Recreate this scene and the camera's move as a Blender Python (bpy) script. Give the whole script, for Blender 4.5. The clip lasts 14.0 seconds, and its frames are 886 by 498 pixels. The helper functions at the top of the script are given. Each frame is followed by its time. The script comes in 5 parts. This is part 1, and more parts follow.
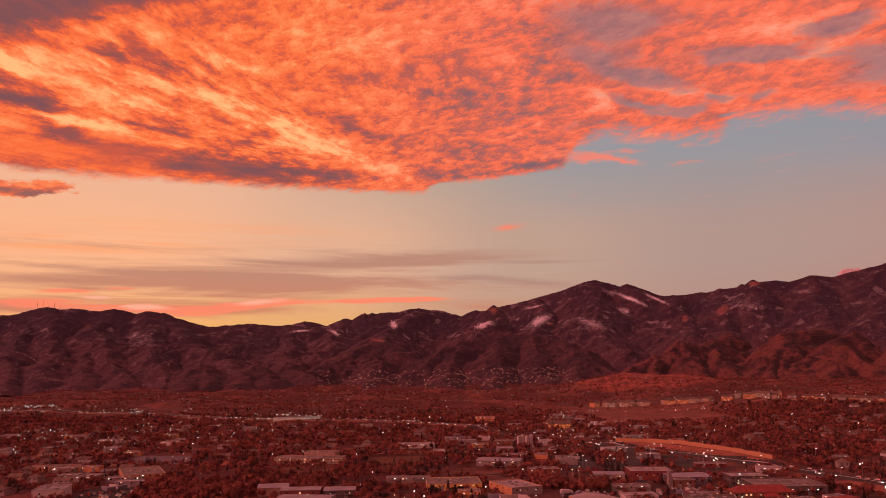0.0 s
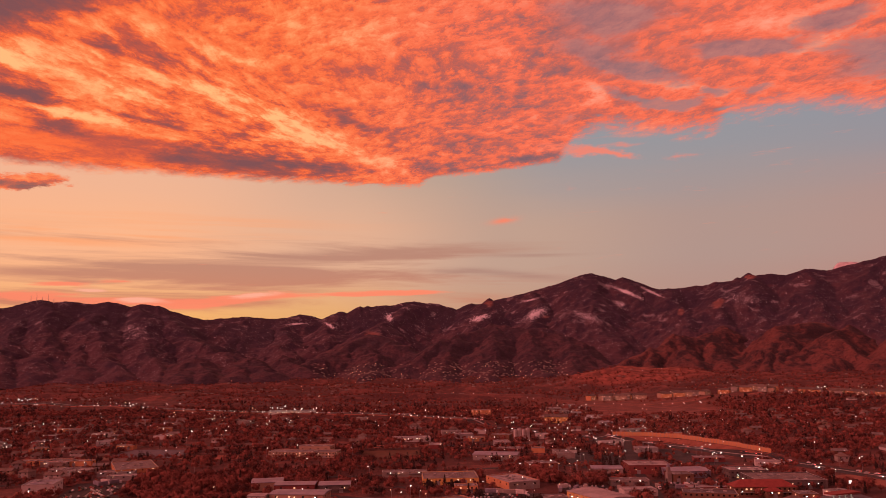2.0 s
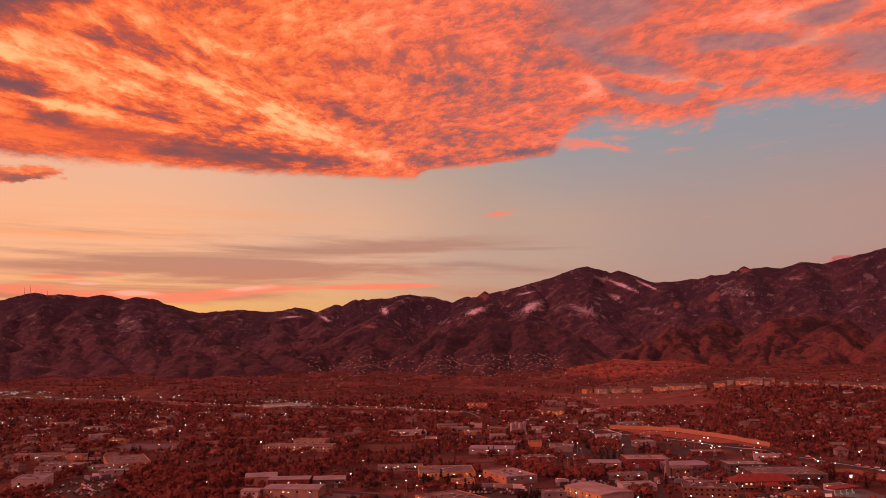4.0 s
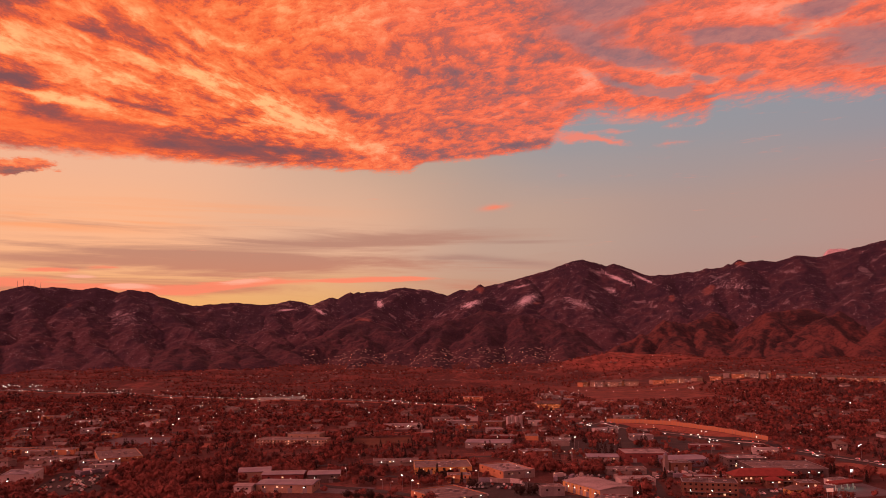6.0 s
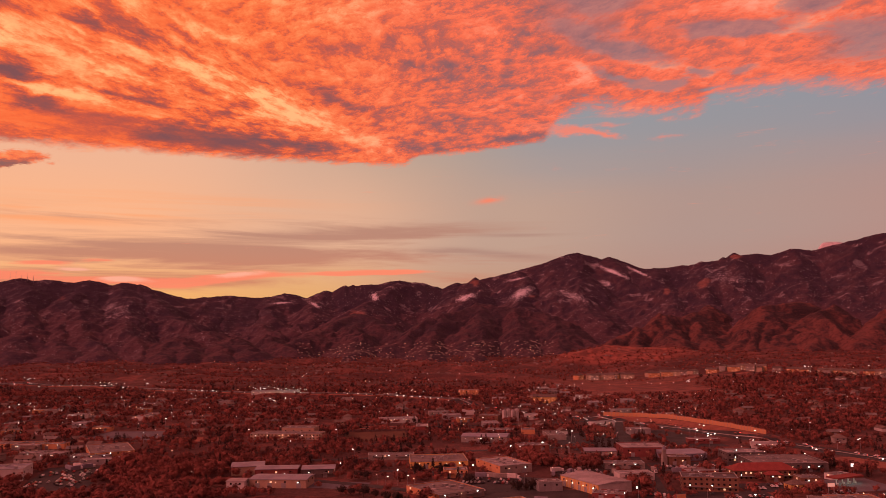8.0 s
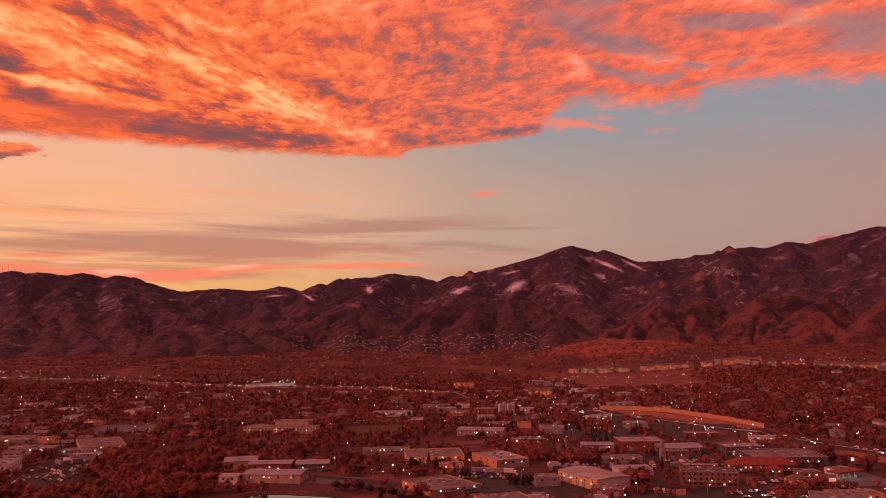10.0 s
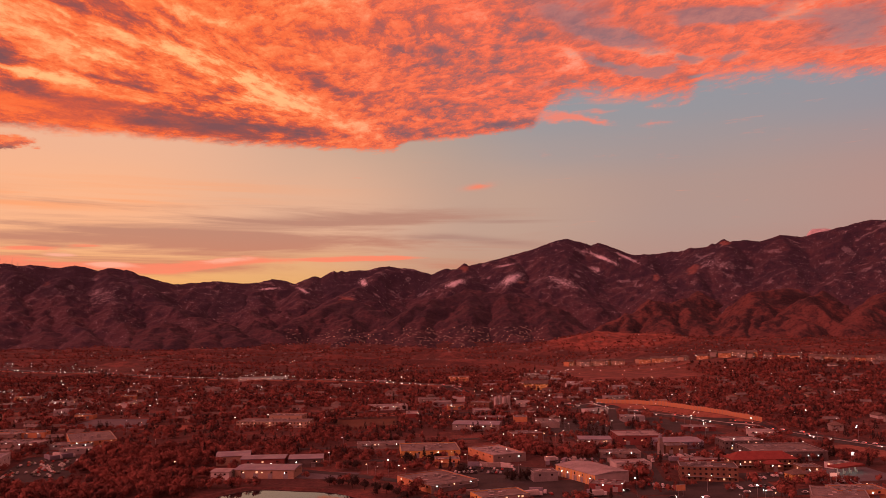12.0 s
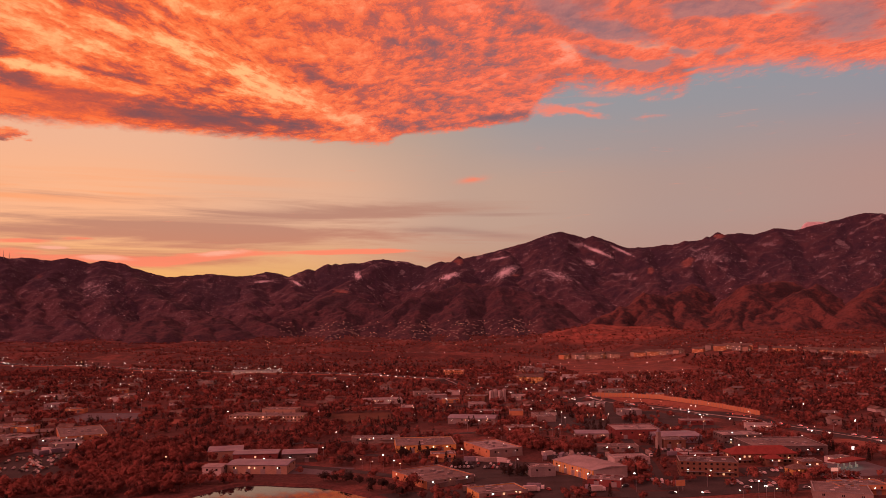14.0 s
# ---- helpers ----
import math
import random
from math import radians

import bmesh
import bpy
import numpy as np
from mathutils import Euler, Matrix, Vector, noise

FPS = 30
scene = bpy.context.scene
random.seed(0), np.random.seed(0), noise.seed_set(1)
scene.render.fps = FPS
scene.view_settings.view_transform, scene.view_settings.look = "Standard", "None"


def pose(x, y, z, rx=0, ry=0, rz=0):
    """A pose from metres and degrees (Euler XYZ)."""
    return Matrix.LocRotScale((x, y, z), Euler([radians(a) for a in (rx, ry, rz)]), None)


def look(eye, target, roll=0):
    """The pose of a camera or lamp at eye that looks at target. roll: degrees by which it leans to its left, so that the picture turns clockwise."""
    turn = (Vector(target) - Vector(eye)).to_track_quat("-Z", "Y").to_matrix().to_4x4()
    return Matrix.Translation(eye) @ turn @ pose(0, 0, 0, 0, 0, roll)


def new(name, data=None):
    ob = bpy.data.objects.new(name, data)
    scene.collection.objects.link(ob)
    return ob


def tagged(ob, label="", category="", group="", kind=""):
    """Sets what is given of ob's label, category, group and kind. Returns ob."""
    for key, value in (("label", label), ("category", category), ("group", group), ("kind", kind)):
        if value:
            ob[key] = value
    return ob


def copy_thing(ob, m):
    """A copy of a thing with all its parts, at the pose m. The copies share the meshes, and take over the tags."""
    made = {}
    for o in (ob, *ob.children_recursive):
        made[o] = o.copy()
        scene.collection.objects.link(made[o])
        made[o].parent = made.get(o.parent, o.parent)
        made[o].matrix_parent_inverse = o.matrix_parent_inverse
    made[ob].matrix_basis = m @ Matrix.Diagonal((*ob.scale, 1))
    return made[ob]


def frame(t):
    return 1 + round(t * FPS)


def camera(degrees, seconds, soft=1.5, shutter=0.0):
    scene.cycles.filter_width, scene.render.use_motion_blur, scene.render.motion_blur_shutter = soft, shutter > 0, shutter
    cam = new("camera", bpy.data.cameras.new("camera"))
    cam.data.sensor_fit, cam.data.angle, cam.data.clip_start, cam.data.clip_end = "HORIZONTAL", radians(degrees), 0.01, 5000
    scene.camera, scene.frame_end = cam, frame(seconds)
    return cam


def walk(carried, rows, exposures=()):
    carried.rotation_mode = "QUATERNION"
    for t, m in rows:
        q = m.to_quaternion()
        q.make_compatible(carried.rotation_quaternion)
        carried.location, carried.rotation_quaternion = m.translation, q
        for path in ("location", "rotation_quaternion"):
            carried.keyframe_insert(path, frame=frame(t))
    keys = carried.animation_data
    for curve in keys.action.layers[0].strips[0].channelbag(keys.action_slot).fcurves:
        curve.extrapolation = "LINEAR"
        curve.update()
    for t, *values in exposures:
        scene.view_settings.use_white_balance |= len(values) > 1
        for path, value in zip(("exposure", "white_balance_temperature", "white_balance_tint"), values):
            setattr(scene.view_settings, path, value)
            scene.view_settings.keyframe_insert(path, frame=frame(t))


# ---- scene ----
cam = camera(58.5, 14.0, soft=0.8)


def eye(x, y, z, turn, up, lean):
    return pose(x, y, z, 90 + up, 0, -turn) @ pose(0, 0, 0, 0, 0, lean)


walk(cam, [
    (0.0, eye(0.0, 0.0, 110.0, 0.0, 8.019, -0.674)),
    (3.5, eye(-1.62, 17.26, 109.84, 0.566, 7.162, -0.645)),
    (7.0, eye(-3.24, 34.47, 109.69, 1.186, 6.294, -0.617)),
    (10.5, eye(-4.85, 51.63, 109.53, 1.861, 5.415, -0.588)),
    (14.0, eye(-6.45, 68.75, 109.38, 2.59, 4.525, -0.56)),
])

# ---- sky and light ----


class Val:
    """A number in a node tree, with arithmetic."""

    def __init__(self, tree, sock):
        self.tree, self.sock = tree, sock

    def op(self, kind, *others):
        n = self.tree.nodes.new("ShaderNodeMath")
        n.operation = kind
        for i, o in enumerate((self, *others)):
            if isinstance(o, Val):
                self.tree.links.new(o.sock, n.inputs[i])
            else:
                n.inputs[i].default_value = o
        return Val(self.tree, n.outputs[0])

    def __add__(self, o): return self.op("ADD", o)
    def __sub__(self, o): return self.op("SUBTRACT", o)
    def __mul__(self, o): return self.op("MULTIPLY", o)
    def __truediv__(self, o): return self.op("DIVIDE", o)

    def clamp(self):
        return self.op("MAXIMUM", 0.0).op("MINIMUM", 1.0)

    def step(self, lo, hi, a=0.0, b=1.0):
        n = self.tree.nodes.new("ShaderNodeMapRange")
        n.interpolation_type = "SMOOTHSTEP"
        self.tree.links.new(self.sock, n.inputs[0])
        for i, o in enumerate((lo, hi, a, b)):
            if isinstance(o, Val):
                self.tree.links.new(o.sock, n.inputs[1 + i])
            else:
                n.inputs[1 + i].default_value = o
        return Val(self.tree, n.outputs[0])


def combine(tree, x, y, z):
    n = tree.nodes.new("ShaderNodeCombineXYZ")
    for i, o in enumerate((x, y, z)):
        if isinstance(o, Val):
            tree.links.new(o.sock, n.inputs[i])
        else:
            n.inputs[i].default_value = o
    return n.outputs[0]


def noise_of(tree, vec, scale=1.0, detail=6.0, rough=0.55, warp=0.0):
    n = tree.nodes.new("ShaderNodeTexNoise")
    if vec is not None:
        tree.links.new(vec, n.inputs["Vector"])
    n.inputs["Scale"].default_value = scale
    n.inputs["Detail"].default_value = detail
    n.inputs["Roughness"].default_value = rough
    n.inputs["Distortion"].default_value = warp
    return Val(tree, n.outputs["Fac"])


def cells_of(tree, vec, scale=1.0, detail=2.0, rough=0.5):
    n = tree.nodes.new("ShaderNodeTexVoronoi")
    n.feature = "F1"
    tree.links.new(vec, n.inputs["Vector"])
    n.inputs["Scale"].default_value = scale
    n.inputs["Detail"].default_value = detail
    n.inputs["Roughness"].default_value = rough
    n.normalize = True
    return Val(tree, n.outputs["Distance"])


def ramp_of(tree, value, stops, mode="LINEAR"):
    n = tree.nodes.new("ShaderNodeValToRGB")
    n.color_ramp.interpolation = mode
    e = n.color_ramp.elements
    while len(e) < len(stops):
        e.new(0.5)
    for el, (p, c) in zip(e, stops):
        el.position = p
        el.color = (*c, 1.0) if len(c) == 3 else c
    tree.links.new(value.sock, n.inputs[0])
    return n.outputs[0]


def blend(tree, f, a, b):
    n = tree.nodes.new("ShaderNodeMix")
    n.data_type = "RGBA"
    n.clamp_factor = True
    if isinstance(f, Val):
        tree.links.new(f.sock, n.inputs[0])
    else:
        n.inputs[0].default_value = f
    for i, c in ((6, a), (7, b)):
        if isinstance(c, tuple):
            n.inputs[i].default_value = (*c, 1.0)
        else:
            tree.links.new(c, n.inputs[i])
    return n.outputs[2]


def make_sky():
    world = bpy.data.worlds.new("evening_sky")
    scene.world = world
    world.use_nodes = True
    tree = world.node_tree
    tree.nodes.clear()
    tc = tree.nodes.new("ShaderNodeTexCoord")
    sep = tree.nodes.new("ShaderNodeSeparateXYZ")
    tree.links.new(tc.outputs["Generated"], sep.inputs[0])
    x, y, z = (Val(tree, s) for s in sep.outputs)
    az = x.op("ARCTAN2", y) * 57.2958
    el = z.op("ARCSINE") * 57.2958

    def blob(a0, e0, sa, se, lean=0.0):
        """A soft patch of the sky: its middle, its half widths in degrees, its slope."""
        da, de = az - a0, el - e0
        c, s = math.cos(radians(lean)), math.sin(radians(lean))
        u, v = (da * c + de * s) / sa, (de * c - da * s) / se
        return (u * u + v * v).op("MULTIPLY", -1.0).op("EXPONENT")

    # the clear sky: warm above the afterglow, blue-grey away from it
    wave = noise_of(tree, combine(tree, az * 0.03, el * 0.25, 0.0), 1.0, 4, 0.5)
    low = ramp_of(tree, (az + 45.0) / 90.0, [
        (0.0, (0.88, 0.36, 0.15)), (0.28, (0.92, 0.44, 0.14)), (0.40, (0.82, 0.41, 0.15)), (0.52, (0.60, 0.31, 0.19)), (0.66, (0.50, 0.25, 0.19)),
        (1.0, (0.48, 0.19, 0.16))], "EASE")
    mid = ramp_of(tree, (az + 45.0) / 90.0, [
        (0.0, (0.98, 0.45, 0.24)), (0.25, (0.97, 0.47, 0.26)), (0.42, (0.78, 0.44, 0.29)), (0.56, (0.54, 0.35, 0.27)), (0.72, (0.45, 0.30, 0.26)),
        (1.0, (0.48, 0.255, 0.225))], "EASE")
    high = ramp_of(tree, (az + 45.0) / 90.0, [
        (0.0, (0.92, 0.45, 0.30)), (0.30, (0.79, 0.46, 0.33)), (0.48, (0.46, 0.35, 0.29)), (0.62, (0.315, 0.31, 0.335)), (1.0, (0.285, 0.285, 0.335))], "EASE")
    lift = el + (wave - 0.5) * 3.0
    clear = blend(tree, lift.step(8.0, 15.5), blend(tree, lift.step(1.5, 7.0), low, mid), high)

    # thin layered bands low over the range
    band_n = noise_of(tree, combine(tree, az * 0.060, el * 0.85 + az * 0.012, 3.7), 1.0, 7, 0.60, 0.5)
    zone = (blob(-22.0, 5.6, 12.0, 0.55, 1.0) + blob(-9.0, 6.9, 10.0, 0.55, 2.0) + blob(-12.0, 5.6, 7.0, 0.5) * 0.8 + blob(-22.0, 3.9, 10.0, 0.9) * 0.6).clamp()
    band_f = (band_n + zone * 0.26).step(0.44, 0.72) * el.step(1.6, 3.0) * el.step(9.4, 7.2) * az.step(14.0, 0.0)
    bands = blend(tree, el.step(2.5, 7.5), (0.62, 0.20, 0.12), (0.47, 0.225, 0.165))
    clear = blend(tree, band_f * 0.85, clear, bands)
    pale_n = noise_of(tree, combine(tree, az * 0.05, el * 1.3, 6.2), 1.0, 5, 0.55, 0.5)
    pale_f = (pale_n.step(0.42, 0.60) * (blob(-22.0, 8.3, 9.0, 0.35) + blob(-18.0, 9.3, 10.0, 0.6) * 0.6 + blob(-27.0, 7.6, 6.0, 0.3))).clamp()
    clear = blend(tree, pale_f * 0.7, clear, (1.0, 0.36, 0.15))
    glow_n = noise_of(tree, combine(tree, az * 0.22, el * 1.9 - az * 0.03, 9.1), 1.0, 7, 0.62, 0.5)
    glow_f = (blob(-21.3, 3.75, 3.2, 0.35, 1.0) + blob(-13.8, 4.05, 3.4, 0.33, 4.0) + blob(-6.5, 4.28, 5.0, 0.20, 1.0) + blob(-1.4, 4.4, 2.4, 0.17) + blob(-17.0, 3.5, 3.0, 0.3, 4.0)
              + blob(-22.4, 5.05, 1.2, 0.18) + blob(-25.8, 4.8, 1.8, 0.16, 2.0) + blob(-27.5, 3.9, 3.5, 0.4)).clamp()
    clear = blend(tree, (glow_f * 1.0 + (glow_n - 0.5) * 2.2).step(0.28, 0.90) * 0.9, clear, (1.0, 0.25, 0.14))
    shine = (blob(-20.8, 3.85, 1.8, 0.25) + blob(-13.2, 4.2, 2.2, 0.22, 4.0) + blob(-23.6, 4.4, 1.2, 0.14)).clamp()
    clear = blend(tree, (shine * 1.1 + (glow_n - 0.5) * 2.0).step(0.35, 1.0) * 0.9, clear, (1.0, 0.44, 0.30))
    spot_n = noise_of(tree, combine(tree, az * 0.5, el * 1.5, 1.0), 1.0, 4, 0.6)
    clear = blend(tree, blob(4.8, 9.5, 0.9, 0.20, 7.0) * spot_n.step(0.25, 0.5), clear, (0.92, 0.25, 0.15))
    thin_n = noise_of(tree, combine(tree, az * 0.06, el * 1.4, 12.0), 1.0, 5, 0.55, 0.4)
    thin_f = (blob(7.0, 7.0, 3.0, 0.2) + blob(5.5, 5.6, 4.0, 0.25, -6.0) + blob(1.0, 5.9, 2.0, 0.25)).clamp() * thin_n.step(0.35, 0.60)
    clear = blend(tree, thin_f * 0.6, clear, (0.40, 0.21, 0.17))

    # the cloud deck: dapples everywhere, drawn out to streaks that fan from one point low in the sky
    flat = z.op("ABSOLUTE") + 0.09
    u, v = x / flat, y / flat
    swirl = noise_of(tree, combine(tree, u * 2.2, v * 1.6, 2.0), 1.0, 3, 0.5)
    us, vs = u + (swirl - 0.5) * 0.10, v + (swirl - 0.5) * 0.18
    dapple = noise_of(tree, combine(tree, us * 21.0, vs * 15.0 + us * 5.0, 0.0), 1.0, 9, 0.68, 0.15)
    jog = noise_of(tree, combine(tree, us * 48.0, vs * 36.0, 7.0), 1.0, 6, 0.68)
    cells = cells_of(tree, combine(tree, us * 21.0 + (jog - 0.5) * 3.0, vs * 16.0 + us * 7.0 + (dapple - 0.5) * 3.0, 2.0), 1.0, 2.0, 0.55)
    dapple = dapple * 0.78 + (cells * -1.25 + 0.80) * 0.32
    puff = noise_of(tree, combine(tree, us * 5.0, vs * 6.5 + us * 1.8, 4.0), 1.0, 8, 0.66, 0.15)
    broad = noise_of(tree, combine(tree, u * 1.5, v * 1.5, 8.0), 1.0, 4, 0.5, 0.4)
    da, de = az + 2.5, el - 13.0
    dist = (da * da + de * de * 2.2).op("SQRT") + 0.6
    cosine, sine = da / dist, de * 1.48 / dist
    lograd = dist.op("LOGARITHM", 2.71828)
    streak = noise_of(tree, combine(tree, cosine * 4.0, sine * 8.0 + (puff - 0.5) * 0.4, lograd * 1.6), 1.0, 8, 0.66, 0.2)
    fine = noise_of(tree, combine(tree, cosine * 10.0, sine * 18.0 + (dapple - 0.5) * 0.7, lograd * 6.0), 1.0, 8, 0.68, 0.15)

    warp_a = noise_of(tree, combine(tree, az * 0.22, el * 0.5, 21.0), 1.0, 6, 0.62)
    warp_e = noise_of(tree, combine(tree, az * 0.22, el * 0.5, 33.0), 1.0, 6, 0.62)
    soft_az, soft_el = az + 0.35 + (warp_a - 0.5) * 6.5, el + (warp_e - 0.5) * 2.3

    def patch_of(a0, e0, sa, se, lean=0.0):
        da, de = soft_az - a0, soft_el - e0
        c, s = math.cos(radians(lean)), math.sin(radians(lean))
        p, q = (da * c + de * s) / sa, (de * c - da * s) / se
        return (p * p + q * q).op("MULTIPLY", -1.0).op("EXPONENT")

    edge = Val(tree, tree.nodes.new("ShaderNodeRGBToBW").outputs[0])
    edge_ramp = ramp_of(tree, (az + 32.35) / 64.0, [((a + 32) / 64, (h / 30,) * 3) for a, h in (
        (-32, 12.5), (-25, 12.3), (-19, 12.4), (-10.6, 12.2), (-1.0, 12.15), (0.1, 12.8), (2.5, 12.95), (5.9, 13.3), (9.2, 13.6), (10.4, 15.3),
        (12.4, 15.9), (17.9, 15.2), (20.2, 15.2), (21.2, 16.1), (25.9, 16.2), (32, 15.3))])
    tree.links.new(edge_ramp, edge.sock.node.inputs[0])
    edge = edge * 30.0
    left = az.step(-3.0, -12.0) * sine.step(0.80, 0.50)
    right = az.step(5.0, 14.0)
    ragged = el - edge + (puff - 0.5) * (right * 1.6 + 0.9) + (dapple - 0.5) * (right * 1.6 + 0.9) + (streak - 0.5) * left * 0.5
    body = ragged.step(right * -0.5 - 0.20, right * 0.7 + left * 0.35 + 0.20)
    wisps = (patch_of(10.3, 14.35, 2.4, 0.36, -5.0) + patch_of(13.2, 13.9, 1.5, 0.25, -12.0) + patch_of(17.7, 13.2, 1.2, 0.3) * 0.6 + patch_of(13.8, 14.7, 1.8, 0.25) * 0.6).clamp()
    wisps = (wisps * 1.1 + (puff - 0.5) * 1.3 + (dapple - 0.5) * 0.7).step(0.15, 1.15)
    stray = (patch_of(-28.3, 11.3, 2.6, 0.5, 3.0) * 1.2 + (puff - 0.5) * 1.2 + (dapple - 0.5) * 0.8).step(0.30, 0.62)
    gaps = (patch_of(15.0, 19.5, 4.2, 0.75, -12.0) * 1.3 + patch_of(17.5, 16.8, 1.9, 0.42, -5.0) * 1.2 + patch_of(14.2, 17.8, 2.6, 0.45, -14.0) * 1.1 + patch_of(20.1, 17.5, 1.0, 0.45)
            + patch_of(22.8, 17.3, 1.1, 0.45) + patch_of(13.0, 23.4, 6.0, 1.6, -3.0) * 1.1 + patch_of(22.2, 20.2, 4.0, 0.75, -6.0) * 1.3 + patch_of(28.5, 21.0, 2.4, 0.7) * 1.2
            + patch_of(30.5, 18.2, 3.6, 1.6) * 1.0 + patch_of(12.0, 21.2, 3.0, 0.7, -10.0) * 0.7 + patch_of(10.5, 16.6, 2.0, 0.5, 10.0) * 0.6)
    thin = (gaps + (streak - 0.5) * 0.8 + (puff - 0.5) * 1.9 + (dapple - 0.5) * 0.9).step(0.34, 1.0) * soft_az.step(3.0, 12.0)

    # a leaden bank over the south, then the shaded and the sunlit streets of the deck
    bank = (soft_el - soft_az * 0.356 - 31.3 + (puff - 0.5) * 2.4 + (streak - 0.5) * 1.2).step(-0.9, 1.1) * az.step(-8.0, -14.0)
    shade = (bank * 0.52 + patch_of(-29.0, 16.75, 3.4, 0.42, -2.0) * 0.50 + patch_of(-26.4, 15.1, 2.4, 0.5, -9.0) * 0.55 + patch_of(-16.0, 13.6, 6.4, 0.75, -4.0) * 0.48
             + patch_of(-8.6, 13.2, 2.6, 0.4, -2.0) * 0.45 + patch_of(-21.8, 16.25, 3.2, 0.25, -8.0) * 0.28 + patch_of(-24.6, 20.9, 3.0, 0.4, -22.0) * 0.18 + patch_of(7.0, 13.7, 2.2, 0.35, 6.0) * 0.50
             + patch_of(0.6, 13.4, 2.2, 0.45, 6.0) * 0.30 + patch_of(-5.5, 16.6, 4.6, 0.55, -14.0) * 0.20 + patch_of(2.5, 15.0, 5.0, 1.0) * 0.14 + patch_of(3.0, 18.6, 6.0, 1.6, -14.0) * 0.16 + patch_of(14.0, 20.0, 9.0, 5.0) * 0.06 + patch_of(2.0, 18.0, 8.0, 4.5) * 0.02
             + patch_of(-30.0, 17.9, 2.5, 0.5, -6.0) * 0.30 + patch_of(8.5, 22.0, 2.0, 2.2, 20.0) * 0.15 + patch_of(-28.0, 11.2, 2.0, 0.25) * 0.35)
    light = (patch_of(-18.0, 18.7, 5.6, 0.45, -11.0) * 0.34 + patch_of(-9.6, 15.9, 4.4, 0.62, -17.0) * 0.42 + patch_of(-24.2, 15.75, 3.8, 0.32, -6.0) * 0.45
             + patch_of(-29.4, 19.0, 2.2, 0.6, -5.0) * 0.50 + patch_of(-17.5, 21.1, 4.2, 0.5, -7.0) * 0.22 + patch_of(-3.6, 13.5, 2.4, 0.45, -18.0) * 0.30 + patch_of(24.3, 21.7, 3.6, 0.5, 1.0) * 0.30
             + patch_of(26.6, 19.6, 2.6, 0.4, 9.0) * 0.30 + patch_of(11.8, 18.1, 0.9, 0.7, -40.0) * 0.40 + patch_of(18.8, 18.0, 2.6, 0.35, -18.0) * 0.25 + patch_of(-21.0, 17.6, 5.0, 0.4, -10.0) * 0.22
             + patch_of(-6.0, 23.0, 6.0, 1.6) * 0.10)
    crisp, comb = dapple.step(0.40, 0.62), fine.step(0.38, 0.62)
    calm = (patch_of(-25.0, 14.0, 7.0, 1.3) * 0.75 + patch_of(-14.0, 13.2, 6.0, 0.8) * 0.5 + bank * 0.6).clamp() * -1.0 + 1.0
    tone = (left * -1.0 + 1.0) * ((dapple - 0.5) * (right * -0.32 + 0.90) + (crisp - 0.5) * 0.11 + (puff - 0.5) * 0.85) + left * ((fine - 0.5) * 0.95 + (comb - 0.5) * 0.22 + (streak - 0.5) * 0.70 + (dapple - 0.5) * 0.55 + (puff - 0.5) * 0.30)
    tone = tone * calm + 0.54 + light - shade + (broad - 0.5) * 0.15
    lit = ramp_of(tree, tone, [
        (0.0, (0.23, 0.085, 0.090)), (0.22, (0.36, 0.090, 0.075)), (0.38, (0.62, 0.105, 0.060)), (0.53, (0.97, 0.155, 0.048)), (0.70, (1.0, 0.24, 0.080)),
        (0.84, (1.0, 0.37, 0.145)), (1.0, (1.0, 0.50, 0.205))])
    pink = ramp_of(tree, tone, [
        (0.0, (0.22, 0.12, 0.14)), (0.25, (0.34, 0.13, 0.13)), (0.42, (0.62, 0.14, 0.10)), (0.58, (0.97, 0.165, 0.085)), (0.8, (1.0, 0.27, 0.16)),
        (1.0, (1.0, 0.36, 0.24))])
    deck = blend(tree, soft_az.step(-14.0, 9.0), lit, pink)
    veil = blend(tree, el.step(15.5, 21.0), (0.26, 0.24, 0.26), (0.27, 0.14, 0.16))
    veil = blend(tree, (puff * 0.6 + dapple * 0.5).step(0.42, 0.72), veil, (0.44, 0.19, 0.18))
    deck = blend(tree, thin * 0.85, deck, veil)
    sky = blend(tree, body, clear, deck)
    sky = blend(tree, wisps * 0.85, sky, (0.95, 0.23, 0.15))
    sky = blend(tree, stray * 0.9, sky, deck)

    # overhead and behind the eye the deck goes on, deep crimson
    sky = blend(tree, el.step(27.0, 42.0), sky, blend(tree, puff.step(0.3, 0.7), (0.43, 0.115, 0.12), (1.02, 0.27, 0.265)))
    sky = blend(tree, az.op('ABSOLUTE').step(50.0, 85.0) * el.step(-1.0, 3.0), sky, (0.50, 0.13, 0.125))

    # below the horizon: the dark plain
    sky = blend(tree, el.step(0.0, -2.0), sky, (0.05, 0.02, 0.02))
    bg = tree.nodes.new("ShaderNodeBackground")
    tree.links.new(sky, bg.inputs[0])
    bg.inputs[1].default_value = 1.0
    out = tree.nodes.new("ShaderNodeOutputWorld")
    tree.links.new(bg.outputs[0], out.inputs[0])


make_sky()
# added wide lamp for the clouds' glow from behind left; the sun has set
sun = new("sun", bpy.data.lights.new("sun", "SUN"))
sun.data.energy, sun.data.angle, sun.data.color = 2.3, radians(40), (1.0, 0.265, 0.235)
sun.matrix_world = look((-300, -160, 210), (0, 0, 0))

# ---- materials ----


